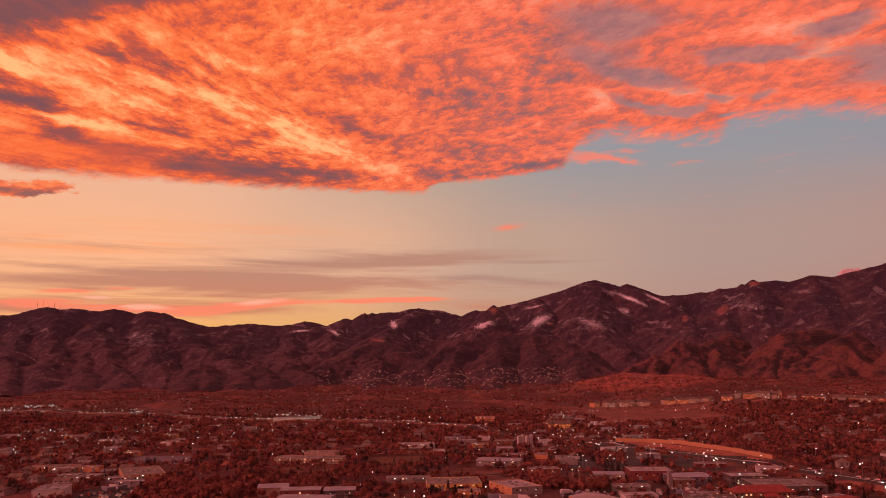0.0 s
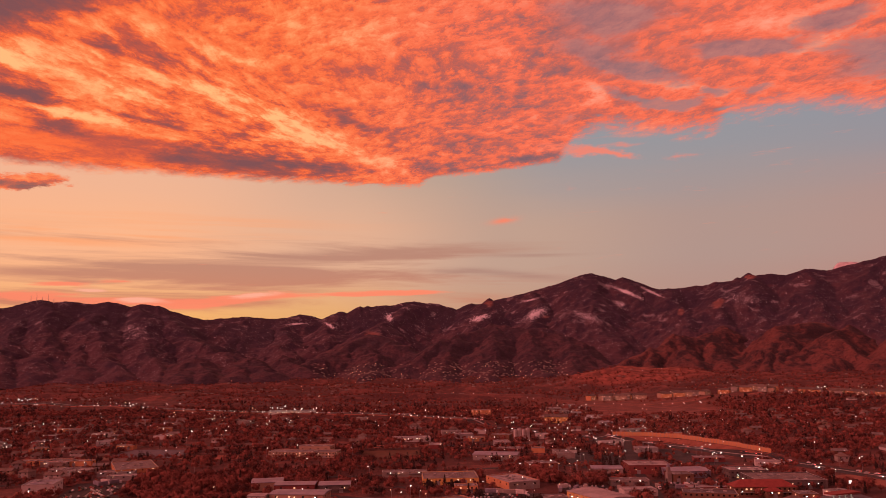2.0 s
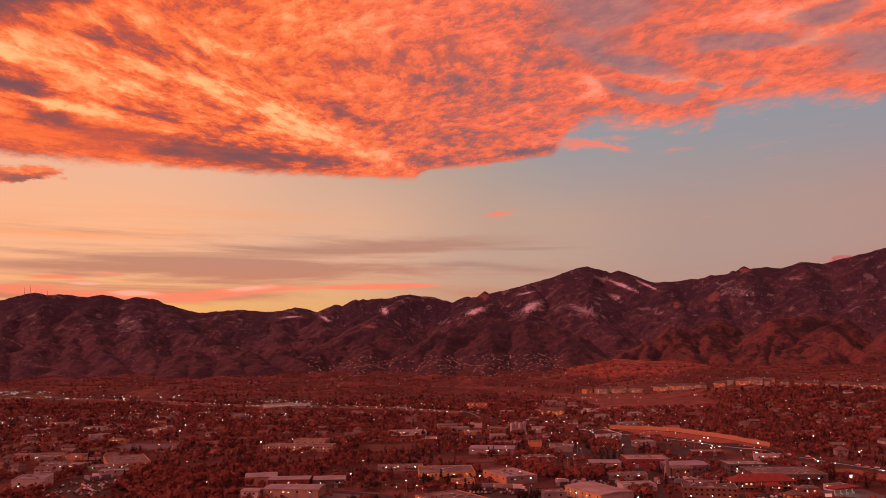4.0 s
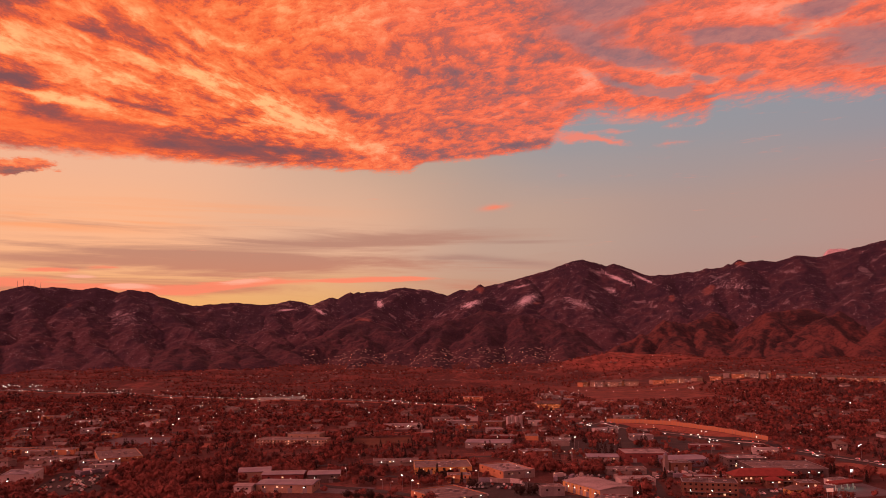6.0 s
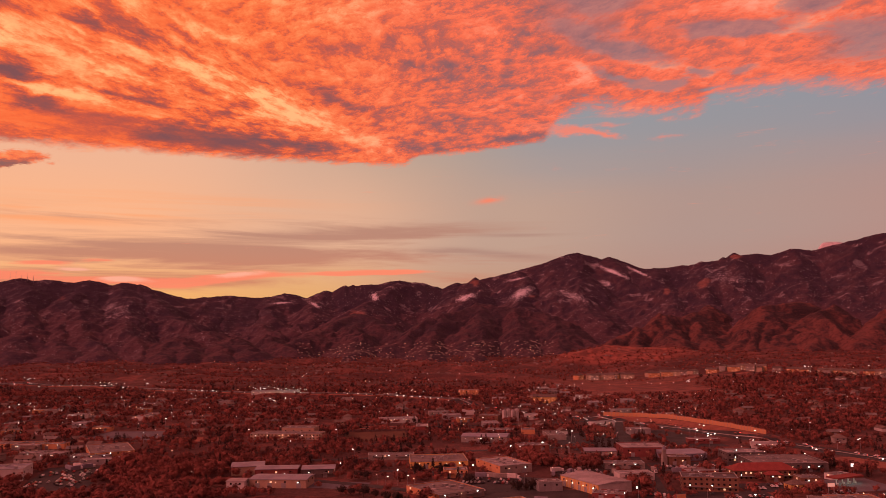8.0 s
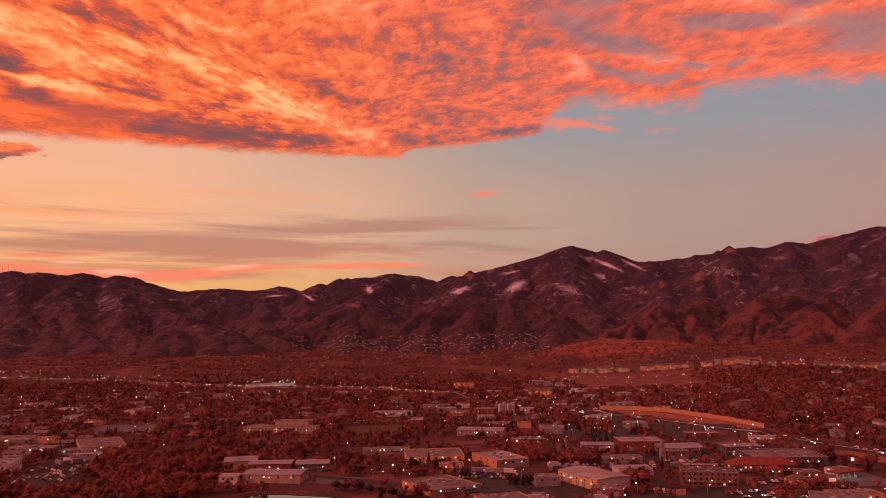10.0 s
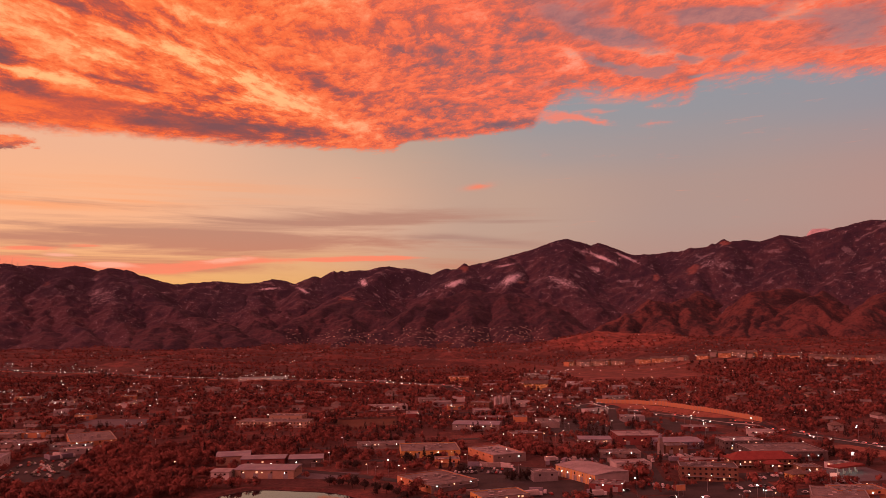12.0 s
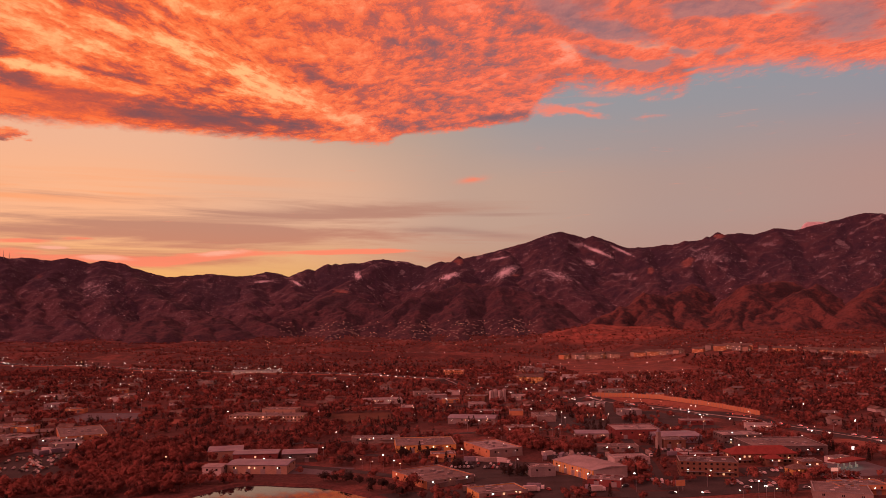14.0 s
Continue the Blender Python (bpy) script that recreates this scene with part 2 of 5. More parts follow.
def material(name, rough=0.9, metal=0.0, spec=0.3):
    m = bpy.data.materials.new(name)
    m.use_nodes = True
    b = m.node_tree.nodes["Principled BSDF"]
    b.inputs["Roughness"].default_value, b.inputs["Metallic"].default_value = rough, metal
    b.inputs["Specular IOR Level"].default_value = spec
    return m, m.node_tree, b


def spot(tree, kind="Object"):
    """Coordinates in metres: of the thing, or of the place."""
    if kind == "Object":
        return tree.nodes.new("ShaderNodeTexCoord").outputs["Object"]
    return tree.nodes.new("ShaderNodeNewGeometry").outputs["Position"]


def surface(name, dark, light, scale, fine=8.0, rough=0.9, bump=0.0, where="Object", metal=0.0, per_thing=0.0, spec=0.3):
    """Two colours mixed by broad and fine noise, with relief."""
    m, tree, b = material(name, rough, metal, spec)
    at = spot(tree, where)
    n = noise_of(tree, at, scale, 5, 0.6)
    f = noise_of(tree, at, scale * fine, 4, 0.6)
    mix = (n * 0.6 + f * 0.4).step(0.32, 0.68)
    if per_thing:
        info = tree.nodes.new("ShaderNodeObjectInfo")
        mix = (mix + (Val(tree, info.outputs["Random"]) - 0.5) * per_thing).clamp()
    tree.links.new(blend(tree, mix, dark, light), b.inputs["Base Color"])
    if bump:
        k = tree.nodes.new("ShaderNodeBump")
        k.inputs["Strength"].default_value, k.inputs["Distance"].default_value = 0.6, bump
        tree.links.new(f.sock, k.inputs["Height"])
        tree.links.new(k.outputs[0], b.inputs["Normal"])
    return m


def glow(name, colour, strength):
    m, tree, b = material(name, 0.4)
    b.inputs["Base Color"].default_value = (0.8, 0.8, 0.8, 1)
    b.inputs["Emission Color"].default_value = (*colour, 1)
    b.inputs["Emission Strength"].default_value = strength
    return m


def ground_material():
    m, tree, b = material("dry_grass_and_brush", 0.95)
    at = spot(tree, "Place")
    big = noise_of(tree, at, 0.006, 6, 0.6, 0.6)
    mid = noise_of(tree, at, 0.035, 6, 0.65)
    small = noise_of(tree, at, 0.4, 4, 0.6)
    grass = blend(tree, small.step(0.3, 0.7), (0.110, 0.043, 0.035), (0.200, 0.078, 0.060))
    brush = blend(tree, small.step(0.3, 0.7), (0.044, 0.020, 0.018), (0.095, 0.039, 0.034))
    col = blend(tree, (mid * 0.6 + big * 0.5).step(0.52, 0.66), brush, grass)
    # a bare ochre hill before the range
    xyz = tree.nodes.new("ShaderNodeSeparateXYZ")
    tree.links.new(at, xyz.inputs[0])
    px, py = (Val(tree, xyz.outputs[0]) - 610.0) / 230.0, (Val(tree, xyz.outputs[1]) - 2420.0) / 210.0
    mx, my = (Val(tree, xyz.outputs[0]) - 390.0) / 260.0, (Val(tree, xyz.outputs[1]) - 1560.0) / 330.0
    meadow = (mx * mx + my * my + (mid - 0.5) * 1.6 + (big - 0.5) * 1.2).step(1.3, 0.6)
    col = blend(tree, meadow * 0.45, col, blend(tree, mid.step(0.3, 0.7), (0.140, 0.057, 0.040), (0.300, 0.117, 0.081)))
    soil = (px * px + py * py + (mid - 0.5) * 1.2).step(1.2, 0.7)
    col = blend(tree, soil * 0.8, col, blend(tree, mid.step(0.35, 0.65), (0.130, 0.047, 0.036), (0.330, 0.115, 0.078)))
    tree.links.new(col, b.inputs["Base Color"])
    k = tree.nodes.new("ShaderNodeBump")
    k.inputs["Strength"].default_value, k.inputs["Distance"].default_value = 0.5, 1.5
    tree.links.new(mid.sock, k.inputs["Height"])
    tree.links.new(k.outputs[0], b.inputs["Normal"])
    return m


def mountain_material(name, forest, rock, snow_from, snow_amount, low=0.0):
    """Conifers on steep slopes and those facing +X, dry grass and granite on the spurs and low down, old snow in the
    high gullies.
    """
    m, tree, b = material(name, 0.95)
    at = spot(tree, "Place")
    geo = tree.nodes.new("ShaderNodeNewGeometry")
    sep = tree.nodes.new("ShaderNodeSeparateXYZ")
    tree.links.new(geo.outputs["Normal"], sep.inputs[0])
    place = tree.nodes.new("ShaderNodeSeparateXYZ")
    tree.links.new(at, place.inputs[0])
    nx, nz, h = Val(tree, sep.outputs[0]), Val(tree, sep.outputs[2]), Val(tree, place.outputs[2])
    big = noise_of(tree, at, 0.004, 6, 0.62, 0.5)
    mid = noise_of(tree, at, 0.018, 6, 0.68, 0.3)
    dots = noise_of(tree, at, 0.10, 3, 0.7)
    grain = noise_of(tree, at, 0.22, 2, 0.7)
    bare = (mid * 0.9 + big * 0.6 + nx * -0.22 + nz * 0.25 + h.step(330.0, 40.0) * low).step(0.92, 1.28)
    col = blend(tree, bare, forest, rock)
    col = blend(tree, dots.step(0.50, 0.62) * 0.6, col, tuple(c * 0.4 for c in forest))
    col = blend(tree, grain.step(0.54, 0.66) * 0.5, col, tuple(c * 1.25 for c in rock))
    if snow_amount:
        # snowfields of their own shape: bearing, height angle, half widths, lean
        def field(a0, e0, sa, se, lean):
            px, py = Val(tree, place.outputs[0]), Val(tree, place.outputs[1])
            da = px.op("ARCTAN2", py) * 57.2958 - a0
            de = (h - 110.0) / (px * px + py * py).op("SQRT") * 57.2958 - e0
            c, s = math.cos(radians(lean)), math.sin(radians(lean))
            u, v = (da * c + de * s) / sa, (de * c - da * s) / se
            return (u * u + v * v).op("MULTIPLY", -1.0).op("EXPONENT")
        fields = (field(2.9, 2.5, 0.75, 0.20, 15) + field(6.9, 2.75, 0.9, 0.33, 25) + field(13.3, 4.15, 1.1, 0.14, -25) + field(15.0, 4.12, 0.9, 0.10, -28)
                  + field(-7.8, 2.05, 0.45, 0.13, -25) + field(-10.2, 2.2, 0.7, 0.08, 5) + field(-3.6, 2.6, 0.25, 0.35, 40) + field(-20.6, 1.6, 1.0, 0.5, 10) * 0.32
                  + field(10.5, 2.5, 1.2, 0.3, -20) * 0.55 + field(20.8, 3.5, 1.6, 0.4, -10) * 0.40 + field(6.6, 3.75, 0.7, 0.08, 12) * 0.8 + field(12.9, 3.3, 0.5, 0.2, -30) * 0.5)
        granite = (field(19.4, 3.2, 0.6, 0.35, 40) + field(16.9, 2.65, 0.35, 0.3, 60) + field(3.6, 3.55, 0.4, 0.3, 0) + field(21.5, 4.9, 0.5, 0.2, 0) + field(-4.9, 1.4, 0.8, 0.25, 0)
                   + field(-24.2, 2.5, 0.6, 0.3, 20) * 0.6 + field(7.6, 2.5, 0.5, 0.2, 0) * 0.7)
        col = blend(tree, (granite * 0.9 + (mid - 0.5) * 1.2).step(0.35, 0.75) * 0.85, col, blend(tree, dots.step(0.4, 0.6), (0.13, 0.060, 0.055), (0.24, 0.11, 0.09)))
        patch = noise_of(tree, at, 0.009, 5, 0.65, 0.4)
        snow = (patch * 0.7 + mid * 0.45).step(0.70 - snow_amount, 0.76 - snow_amount) * h.step(snow_from, snow_from + 60.0) * dots.step(0.62, 0.45) * 0.25
        drift = (fields * 0.95 + (mid - 0.5) * 1.4 + (dots - 0.5) * 2.2 + (grain - 0.5) * 2.2).step(0.45, 0.75)
        col = blend(tree, snow.op('MAXIMUM', drift) * 0.85, col, (0.66, 0.70, 0.78))
    tree.links.new(col, b.inputs["Base Color"])
    k = tree.nodes.new("ShaderNodeBump")
    k.inputs["Strength"].default_value, k.inputs["Distance"].default_value = 0.6, 8.0
    tree.links.new((mid + dots * 0.35).sock, k.inputs["Height"])
    tree.links.new(k.outputs[0], b.inputs["Normal"])
    return m


def leaf_material(name, dark, light, per_thing=0.5):
    m, tree, b = material(name, 0.9)
    geo = tree.nodes.new("ShaderNodeNewGeometry")
    info = tree.nodes.new("ShaderNodeObjectInfo")
    r = Val(tree, geo.outputs["Random Per Island"]) * 0.6 + Val(tree, info.outputs["Random"]) * per_thing
    tree.links.new(blend(tree, r, dark, light), b.inputs["Base Color"])
    return m


def woods_material(name, dark, light):
    """Many trees in one mesh: hue by place, value by clump."""
    m, tree, b = material(name, 0.9)
    geo = tree.nodes.new("ShaderNodeNewGeometry")
    n = noise_of(tree, spot(tree, "Place"), 0.09, 4, 0.6)
    r = Val(tree, geo.outputs["Random Per Island"]) * 0.16 + n.step(0.32, 0.68) * 0.84
    tree.links.new(blend(tree, r, dark, light), b.inputs["Base Color"])
    return m


GROUND = ground_material()
# the violet in the far forest tones is distance haze, put into the colour
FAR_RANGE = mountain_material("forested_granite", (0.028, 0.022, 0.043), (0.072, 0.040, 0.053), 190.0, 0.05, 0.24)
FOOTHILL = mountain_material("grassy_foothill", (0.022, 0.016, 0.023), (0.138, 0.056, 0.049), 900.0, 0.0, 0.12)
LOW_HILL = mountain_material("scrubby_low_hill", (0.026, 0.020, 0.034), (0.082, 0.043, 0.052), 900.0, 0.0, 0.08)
SNOW = surface("old_snow_and_rock", (0.40, 0.41, 0.44), (0.80, 0.82, 0.88), 0.02, 5, 0.9, where="Place")
ASPHALT = surface("worn_asphalt", (0.020, 0.020, 0.022), (0.050, 0.049, 0.049), 0.06, 12, 0.85, where="Place")
CONCRETE = surface("pale_concrete", (0.28, 0.26, 0.24), (0.42, 0.40, 0.37), 0.1, 12, 0.9, where="Place")
GREY_LOT = surface("grey_old_paving", (0.080, 0.082, 0.095), (0.14, 0.14, 0.155), 0.05, 14, 0.9, where="Place")
DIRT = surface("bare_dirt", (0.160, 0.066, 0.043), (0.300, 0.120, 0.081), 0.05, 10, 0.95, where="Place")
LAWN = surface("dormant_lawn", (0.060, 0.033, 0.019), (0.120, 0.060, 0.034), 0.04, 10, 0.95, where="Place")
WATER, wt, wb = material("still_water", 0.01, 0.0, 0.9)
wb.inputs["Base Color"].default_value = (0.012, 0.014, 0.016, 1)
wk = wt.nodes.new("ShaderNodeBump")
wk.inputs["Strength"].default_value, wk.inputs["Distance"].default_value = 0.004, 0.02
wt.links.new(noise_of(wt, spot(wt, "Place"), 0.5, 3).sock, wk.inputs["Height"])
wt.links.new(wk.outputs[0], wb.inputs["Normal"])
WALLS = {
    "white": surface("white_metal_siding", (0.40, 0.385, 0.37), (0.56, 0.54, 0.52), 0.15, 10, 0.7),
    "pale": surface("pale_stucco", (0.20, 0.175, 0.16), (0.32, 0.285, 0.26), 0.12, 12, 0.9),
    "tan": surface("tan_block", (0.30, 0.22, 0.16), (0.42, 0.32, 0.24), 0.12, 12, 0.9),
    "brown": surface("brown_brick", (0.13, 0.075, 0.05), (0.22, 0.13, 0.09), 0.2, 12, 0.9),
    "brick": surface("red_brick", (0.15, 0.06, 0.045), (0.26, 0.10, 0.07), 0.2, 12, 0.9),
    "maroon": surface("maroon_siding", (0.13, 0.04, 0.04), (0.22, 0.065, 0.06), 0.15, 10, 0.7),
    "dark": surface("dark_block", (0.07, 0.06, 0.06), (0.14, 0.12, 0.115), 0.15, 10, 0.9),
    # ochre is a real wall colour too; both carry light painted onto lit walls
    "orange": surface("ochre_and_lit_stucco", (0.42, 0.21, 0.10), (0.56, 0.31, 0.16), 0.12, 10, 0.9),
    "yellow": surface("yellow_lit_siding", (0.55, 0.33, 0.10), (0.68, 0.44, 0.16), 0.12, 10, 0.8),
    "metal": surface("grey_ribbed_metal", (0.22, 0.21, 0.22), (0.34, 0.33, 0.33), 0.15, 10, 0.6, metal=0.3),
    "slate": surface("slate_blue_siding", (0.15, 0.15, 0.19), (0.24, 0.24, 0.29), 0.15, 10, 0.7),
}
ROOFS = {
    "pale": surface("gravel_roof", (0.11, 0.10, 0.095), (0.23, 0.21, 0.195), 0.08, 14, 0.95),
    "white": surface("white_membrane_roof", (0.21, 0.20, 0.20), (0.37, 0.355, 0.35), 0.08, 14, 0.8),
    "dark": surface("tar_roof", (0.06, 0.06, 0.065), (0.12, 0.11, 0.11), 0.08, 14, 0.9),
    "slate": surface("blue_grey_metal_roof", (0.17, 0.18, 0.23), (0.27, 0.28, 0.34), 0.1, 10, 0.5, metal=0.2),
    "red": surface("red_tile_roof", (0.16, 0.035, 0.03), (0.25, 0.058, 0.048), 0.3, 8, 0.8),
    "brown": surface("brown_shingle_roof", (0.09, 0.07, 0.06), (0.17, 0.13, 0.11), 0.2, 8, 0.9, per_thing=0.8),
}
GLASS, gt, gb = material("dark_window_glass", 0.08, 0.0, 0.6)
gb.inputs["Base Color"].default_value = (0.02, 0.022, 0.026, 1)
LIT_GLASS = glow("lit_window", (1.0, 0.55, 0.25), 0.75)
LAMP_WHITE = glow("cool_lamp", (0.88, 1.0, 0.95), 8.0)
LAMP_WARM = glow("warm_lamp", (1.0, 0.58, 0.30), 4.5)
LAMP_HEAD = glow("headlamp", (1.0, 0.95, 0.88), 7.0)
LAMP_RED = glow("red_tail_lamp", (1.0, 0.06, 0.04), 5.0)
STEEL = surface("galvanised_steel", (0.25, 0.25, 0.26), (0.38, 0.38, 0.39), 0.5, 6, 0.45, metal=0.6)
BARK = surface("grey_brown_bark", (0.050, 0.023, 0.019), (0.110, 0.051, 0.040), 0.8, 6, 0.95)
RUSSET = leaf_material("russet_twigs_and_leaves", (0.080, 0.030, 0.026), (0.300, 0.102, 0.078))
NEEDLES = leaf_material("dark_needles", (0.018, 0.013, 0.012), (0.045, 0.031, 0.026))
FAR_WOODS = woods_material("distant_bare_trees", (0.040, 0.018, 0.018), (0.315, 0.105, 0.080))
FAR_PINES = woods_material("distant_pines", (0.020, 0.014, 0.014), (0.048, 0.031, 0.027))

# ---- mesh helpers ----


def part(name, bm, mat, parent, label=""):
    me = bpy.data.meshes.new(name)
    bm.to_mesh(me)
    bm.free()
    me.materials.append(mat)
    ob = new(name, me)
    ob.parent = parent
    return tagged(ob, label)


def thing(name, m, label, category, group="", kind=""):
    ob = new(name)
    ob.matrix_world = m
    return tagged(ob, label, category, group, kind)


def box(bm, x0, y0, z0, x1, y1, z1, bevel=0.0):
    g = bmesh.ops.create_cube(bm, size=1.0)["verts"]
    for v in g:
        v.co = Vector((x0 + (v.co.x + 0.5) * (x1 - x0), y0 + (v.co.y + 0.5) * (y1 - y0), z0 + (v.co.z + 0.5) * (z1 - z0)))
    if bevel:
        edges = {e for v in g for e in v.link_edges}
        bmesh.ops.bevel(bm, geom=list(edges), offset=bevel, segments=1, affect="EDGES")


def tube(bm, a, b, r0, r1, sides=6):
    a, b = Vector(a), Vector(b)
    g = bmesh.ops.create_cone(bm, cap_ends=True, segments=sides, radius1=r0, radius2=r1, depth=(b - a).length)["verts"]
    m = Matrix.Translation((a + b) / 2) @ (b - a).to_track_quat("Z", "Y").to_matrix().to_4x4()
    for v in g:
        v.co = m @ v.co


def plain(name, verts, faces, mat, smooth=False):
    me = bpy.data.meshes.new(name)
    me.from_pydata(verts, [], faces)
    me.materials.append(mat)
    if smooth:
        me.polygons.foreach_set("use_smooth", [True] * len(me.polygons))
    me.update()
    return me


def fast_mesh(name, co, tri, mat):
    """A mesh from arrays of places and triangles."""
    me = bpy.data.meshes.new(name)
    me.vertices.add(len(co))
    me.vertices.foreach_set("co", np.asarray(co, np.float32).ravel())
    me.loops.add(tri.size)
    me.loops.foreach_set("vertex_index", np.asarray(tri, np.int32).ravel())
    me.polygons.add(len(tri))
    k = tri.shape[1]
    me.polygons.foreach_set("loop_start", np.arange(0, tri.size, k, dtype=np.int32))
    me.polygons.foreach_set("loop_total", np.full(len(tri), k, np.int32))
    me.materials.append(mat)
    me.update(calc_edges=True)
    me.validate()
    return me


# ---- relief ----
RNG = np.random.RandomState(7)
PERM = np.concatenate([RNG.permutation(512)] * 2)
GRAD = np.stack([np.cos(np.arange(512) * 2.399), np.sin(np.arange(512) * 2.399)], 1)


def perlin(x, y):
    xi, yi = np.floor(x).astype(int), np.floor(y).astype(int)
    fx, fy = x - xi, y - yi
    u, v = fx * fx * fx * (fx * (fx * 6 - 15) + 10), fy * fy * fy * (fy * (fy * 6 - 15) + 10)

    def corner(i, j):
        g = GRAD[PERM[(PERM[(xi + i) & 511] + ((yi + j) & 511)) & 1023]]
        return g[..., 0] * (fx - i) + g[..., 1] * (fy - j)
    a, b = corner(0, 0), corner(1, 0)
    c, d = corner(0, 1), corner(1, 1)
    return (a + (b - a) * u) * (1 - v) + (c + (d - c) * u) * v


def fbm(x, y, octaves=5, gain=0.5):
    s, k = 0.0, 1.0
    for i in range(octaves):
        s = s + k * perlin(x * 2 ** i + 17.3 * i, y * 2 ** i - 9.1 * i)
        k *= gain
    return s


def ridged(x, y, octaves=5, gain=0.5):
    s, k, w = 0.0, 1.0, 1.0
    for i in range(octaves):
        r = 1 - np.abs(perlin(x * 2 ** i + 31.7 * i, y * 2 ** i + 5.3 * i)) * 2
        r = np.clip(r, 0, 1) ** 2 * w
        s, w = s + k * r, np.clip(r * 1.6, 0, 1)
        k *= gain
    return s


def smooth(a, lo, hi):
    t = np.clip((a - lo) / (hi - lo), 0, 1)
    return t * t * (3 - 2 * t)


WALL_LINE = [(218, 1038), (255, 1026), (289, 1001), (322, 921), (340, 845)]
FAR_LINE = [(40, 1262), (-120, 1385), (-315, 1445), (-500, 1545), (-640, 1660), (-835, 1735), (-1100, 1850)]
BANKS = [(p, q, 4.2, 4) for p, q in zip(WALL_LINE, WALL_LINE[1:])] + [(p, q, 10.0, 16) for p, q in zip(FAR_LINE, FAR_LINE[1:])]


def land(x, y):
    """The height of the ground: a flat town, then low bluffs and a grassy rise towards the range."""
    x, y = np.asarray(x, float), np.asarray(y, float)
    r = np.hypot(x, y)
    far = smooth(r, 1250, 2100) * smooth(y, 200, 900)
    z = far * (ridged(x / 620 + 3, y / 330, 4) * 15 - 7)
    z = z + smooth(r, 1900, 3300) * 7
    z = z + 46 * np.exp(-(((x - 560) / 190) ** 2 + ((y - 2450) / 170) ** 2)) + 26 * np.exp(-(((x - 760) / 130) ** 2 + ((y - 2450) / 150) ** 2))
    z = z + smooth(x, 330, 560) * smooth(y, 800, 1500) * 5 + smooth(x, 600, 770) * smooth(y, 1300, 1440) * 13
    # the banks that carry the sound wall and the far highway
    for (ax, ay), (bx, by), top, half in BANKS:
        t = np.clip(((x - ax) * (bx - ax) + (y - ay) * (by - ay)) / ((bx - ax) ** 2 + (by - ay) ** 2), 0, 1)
        d = np.hypot(x - ax - t * (bx - ax), y - ay - t * (by - ay))
        z = np.maximum(z, top * (1 - smooth(d, half, half + (18 if top < 6 else 40))))
    return z


def sheet(name, az, rad, height, mat, smooth_shade=True):
    a, r = np.meshgrid(np.radians(az), rad, indexing="ij")
    x, y = np.sin(a) * r, np.cos(a) * r
    z = height(x, y, np.degrees(a), r)
    na, nr = a.shape
    co = np.stack([x, y, z], -1).reshape(-1, 3)
    i = np.arange(na * nr).reshape(na, nr)
    q = np.stack([i[:-1, :-1], i[:-1, 1:], i[1:, 1:], i[1:, :-1]], -1).reshape(-1, 4)
    me = fast_mesh(name, co, q, mat)
    me.polygons.foreach_set("use_smooth", [smooth_shade] * len(me.polygons))
    return new(name, me)


ground_az = np.concatenate([np.arange(-180, -42, 6.0), np.linspace(-42, 42, 420), np.arange(48, 181, 6.0)])
ground_r = np.concatenate([[0, 60, 120], np.geomspace(200, 4900, 400)])
tagged(sheet("ground", ground_az, ground_r, lambda x, y, a, r: land(x, y), GROUND),
       "dry brown grass and brush plain under the town", "ground", kind="structure")

# ---- the range ----


def crest(az, summits, sharp=True):
    """The skyline: each summit falls off at its own slope, the highest wins, softly."""
    h = np.zeros_like(az)
    for a0, e0, slope in summits:
        d = np.abs(az - a0)
        w = (0.30 if slope < 0.35 else 0.10) if sharp else 0.9
        h = np.maximum(h, e0 - slope * (np.sqrt(d * d + w * w) - w))
    return h


BACK = [(-13.8, 2.69, 0.09), (-11.2, 2.62, 0.2), (-9.8, 2.86, 0.30), (-7.0, 3.08, 0.42), (-5.72, 3.42, 0.6), (-5.18, 3.44, 0.6), (-4.0, 3.50, 0.24), (-1.92, 3.74, 0.22),
        (-0.6, 3.62, 0.3), (2.35, 3.56, 0.40), (3.6, 3.90, 0.75), (5.4, 4.0, 0.22), (9.0, 4.9, 0.26), (10.8, 5.54, 0.34), (13.1, 5.18, 0.40)]
RIGHT = [(16.4, 4.30, 0.08), (18.0, 4.44, 0.2), (19.3, 4.66, 0.5), (20.75, 4.88, 0.6), (21.42, 5.16, 0.7), (22.7, 5.04, 0.16), (25.2, 5.26, 0.28), (28.6, 5.56, 0.24), (30.5, 5.95, 0.22), (36.0, 6.4, 0.2)]
SNOWY = [(27.3, 5.57, 0.14)]
LEFT = [(-36.0, 3.2, 0.12), (-29.4, 3.15, 0.1), (-26.6, 3.70, 0.32), (-25.0, 3.64, 0.14), (-22.6, 3.64, 0.25), (-20.4, 3.53, 0.30), (-19.5, 3.46, 0.52), (-17.0, 2.58, 0.3)]

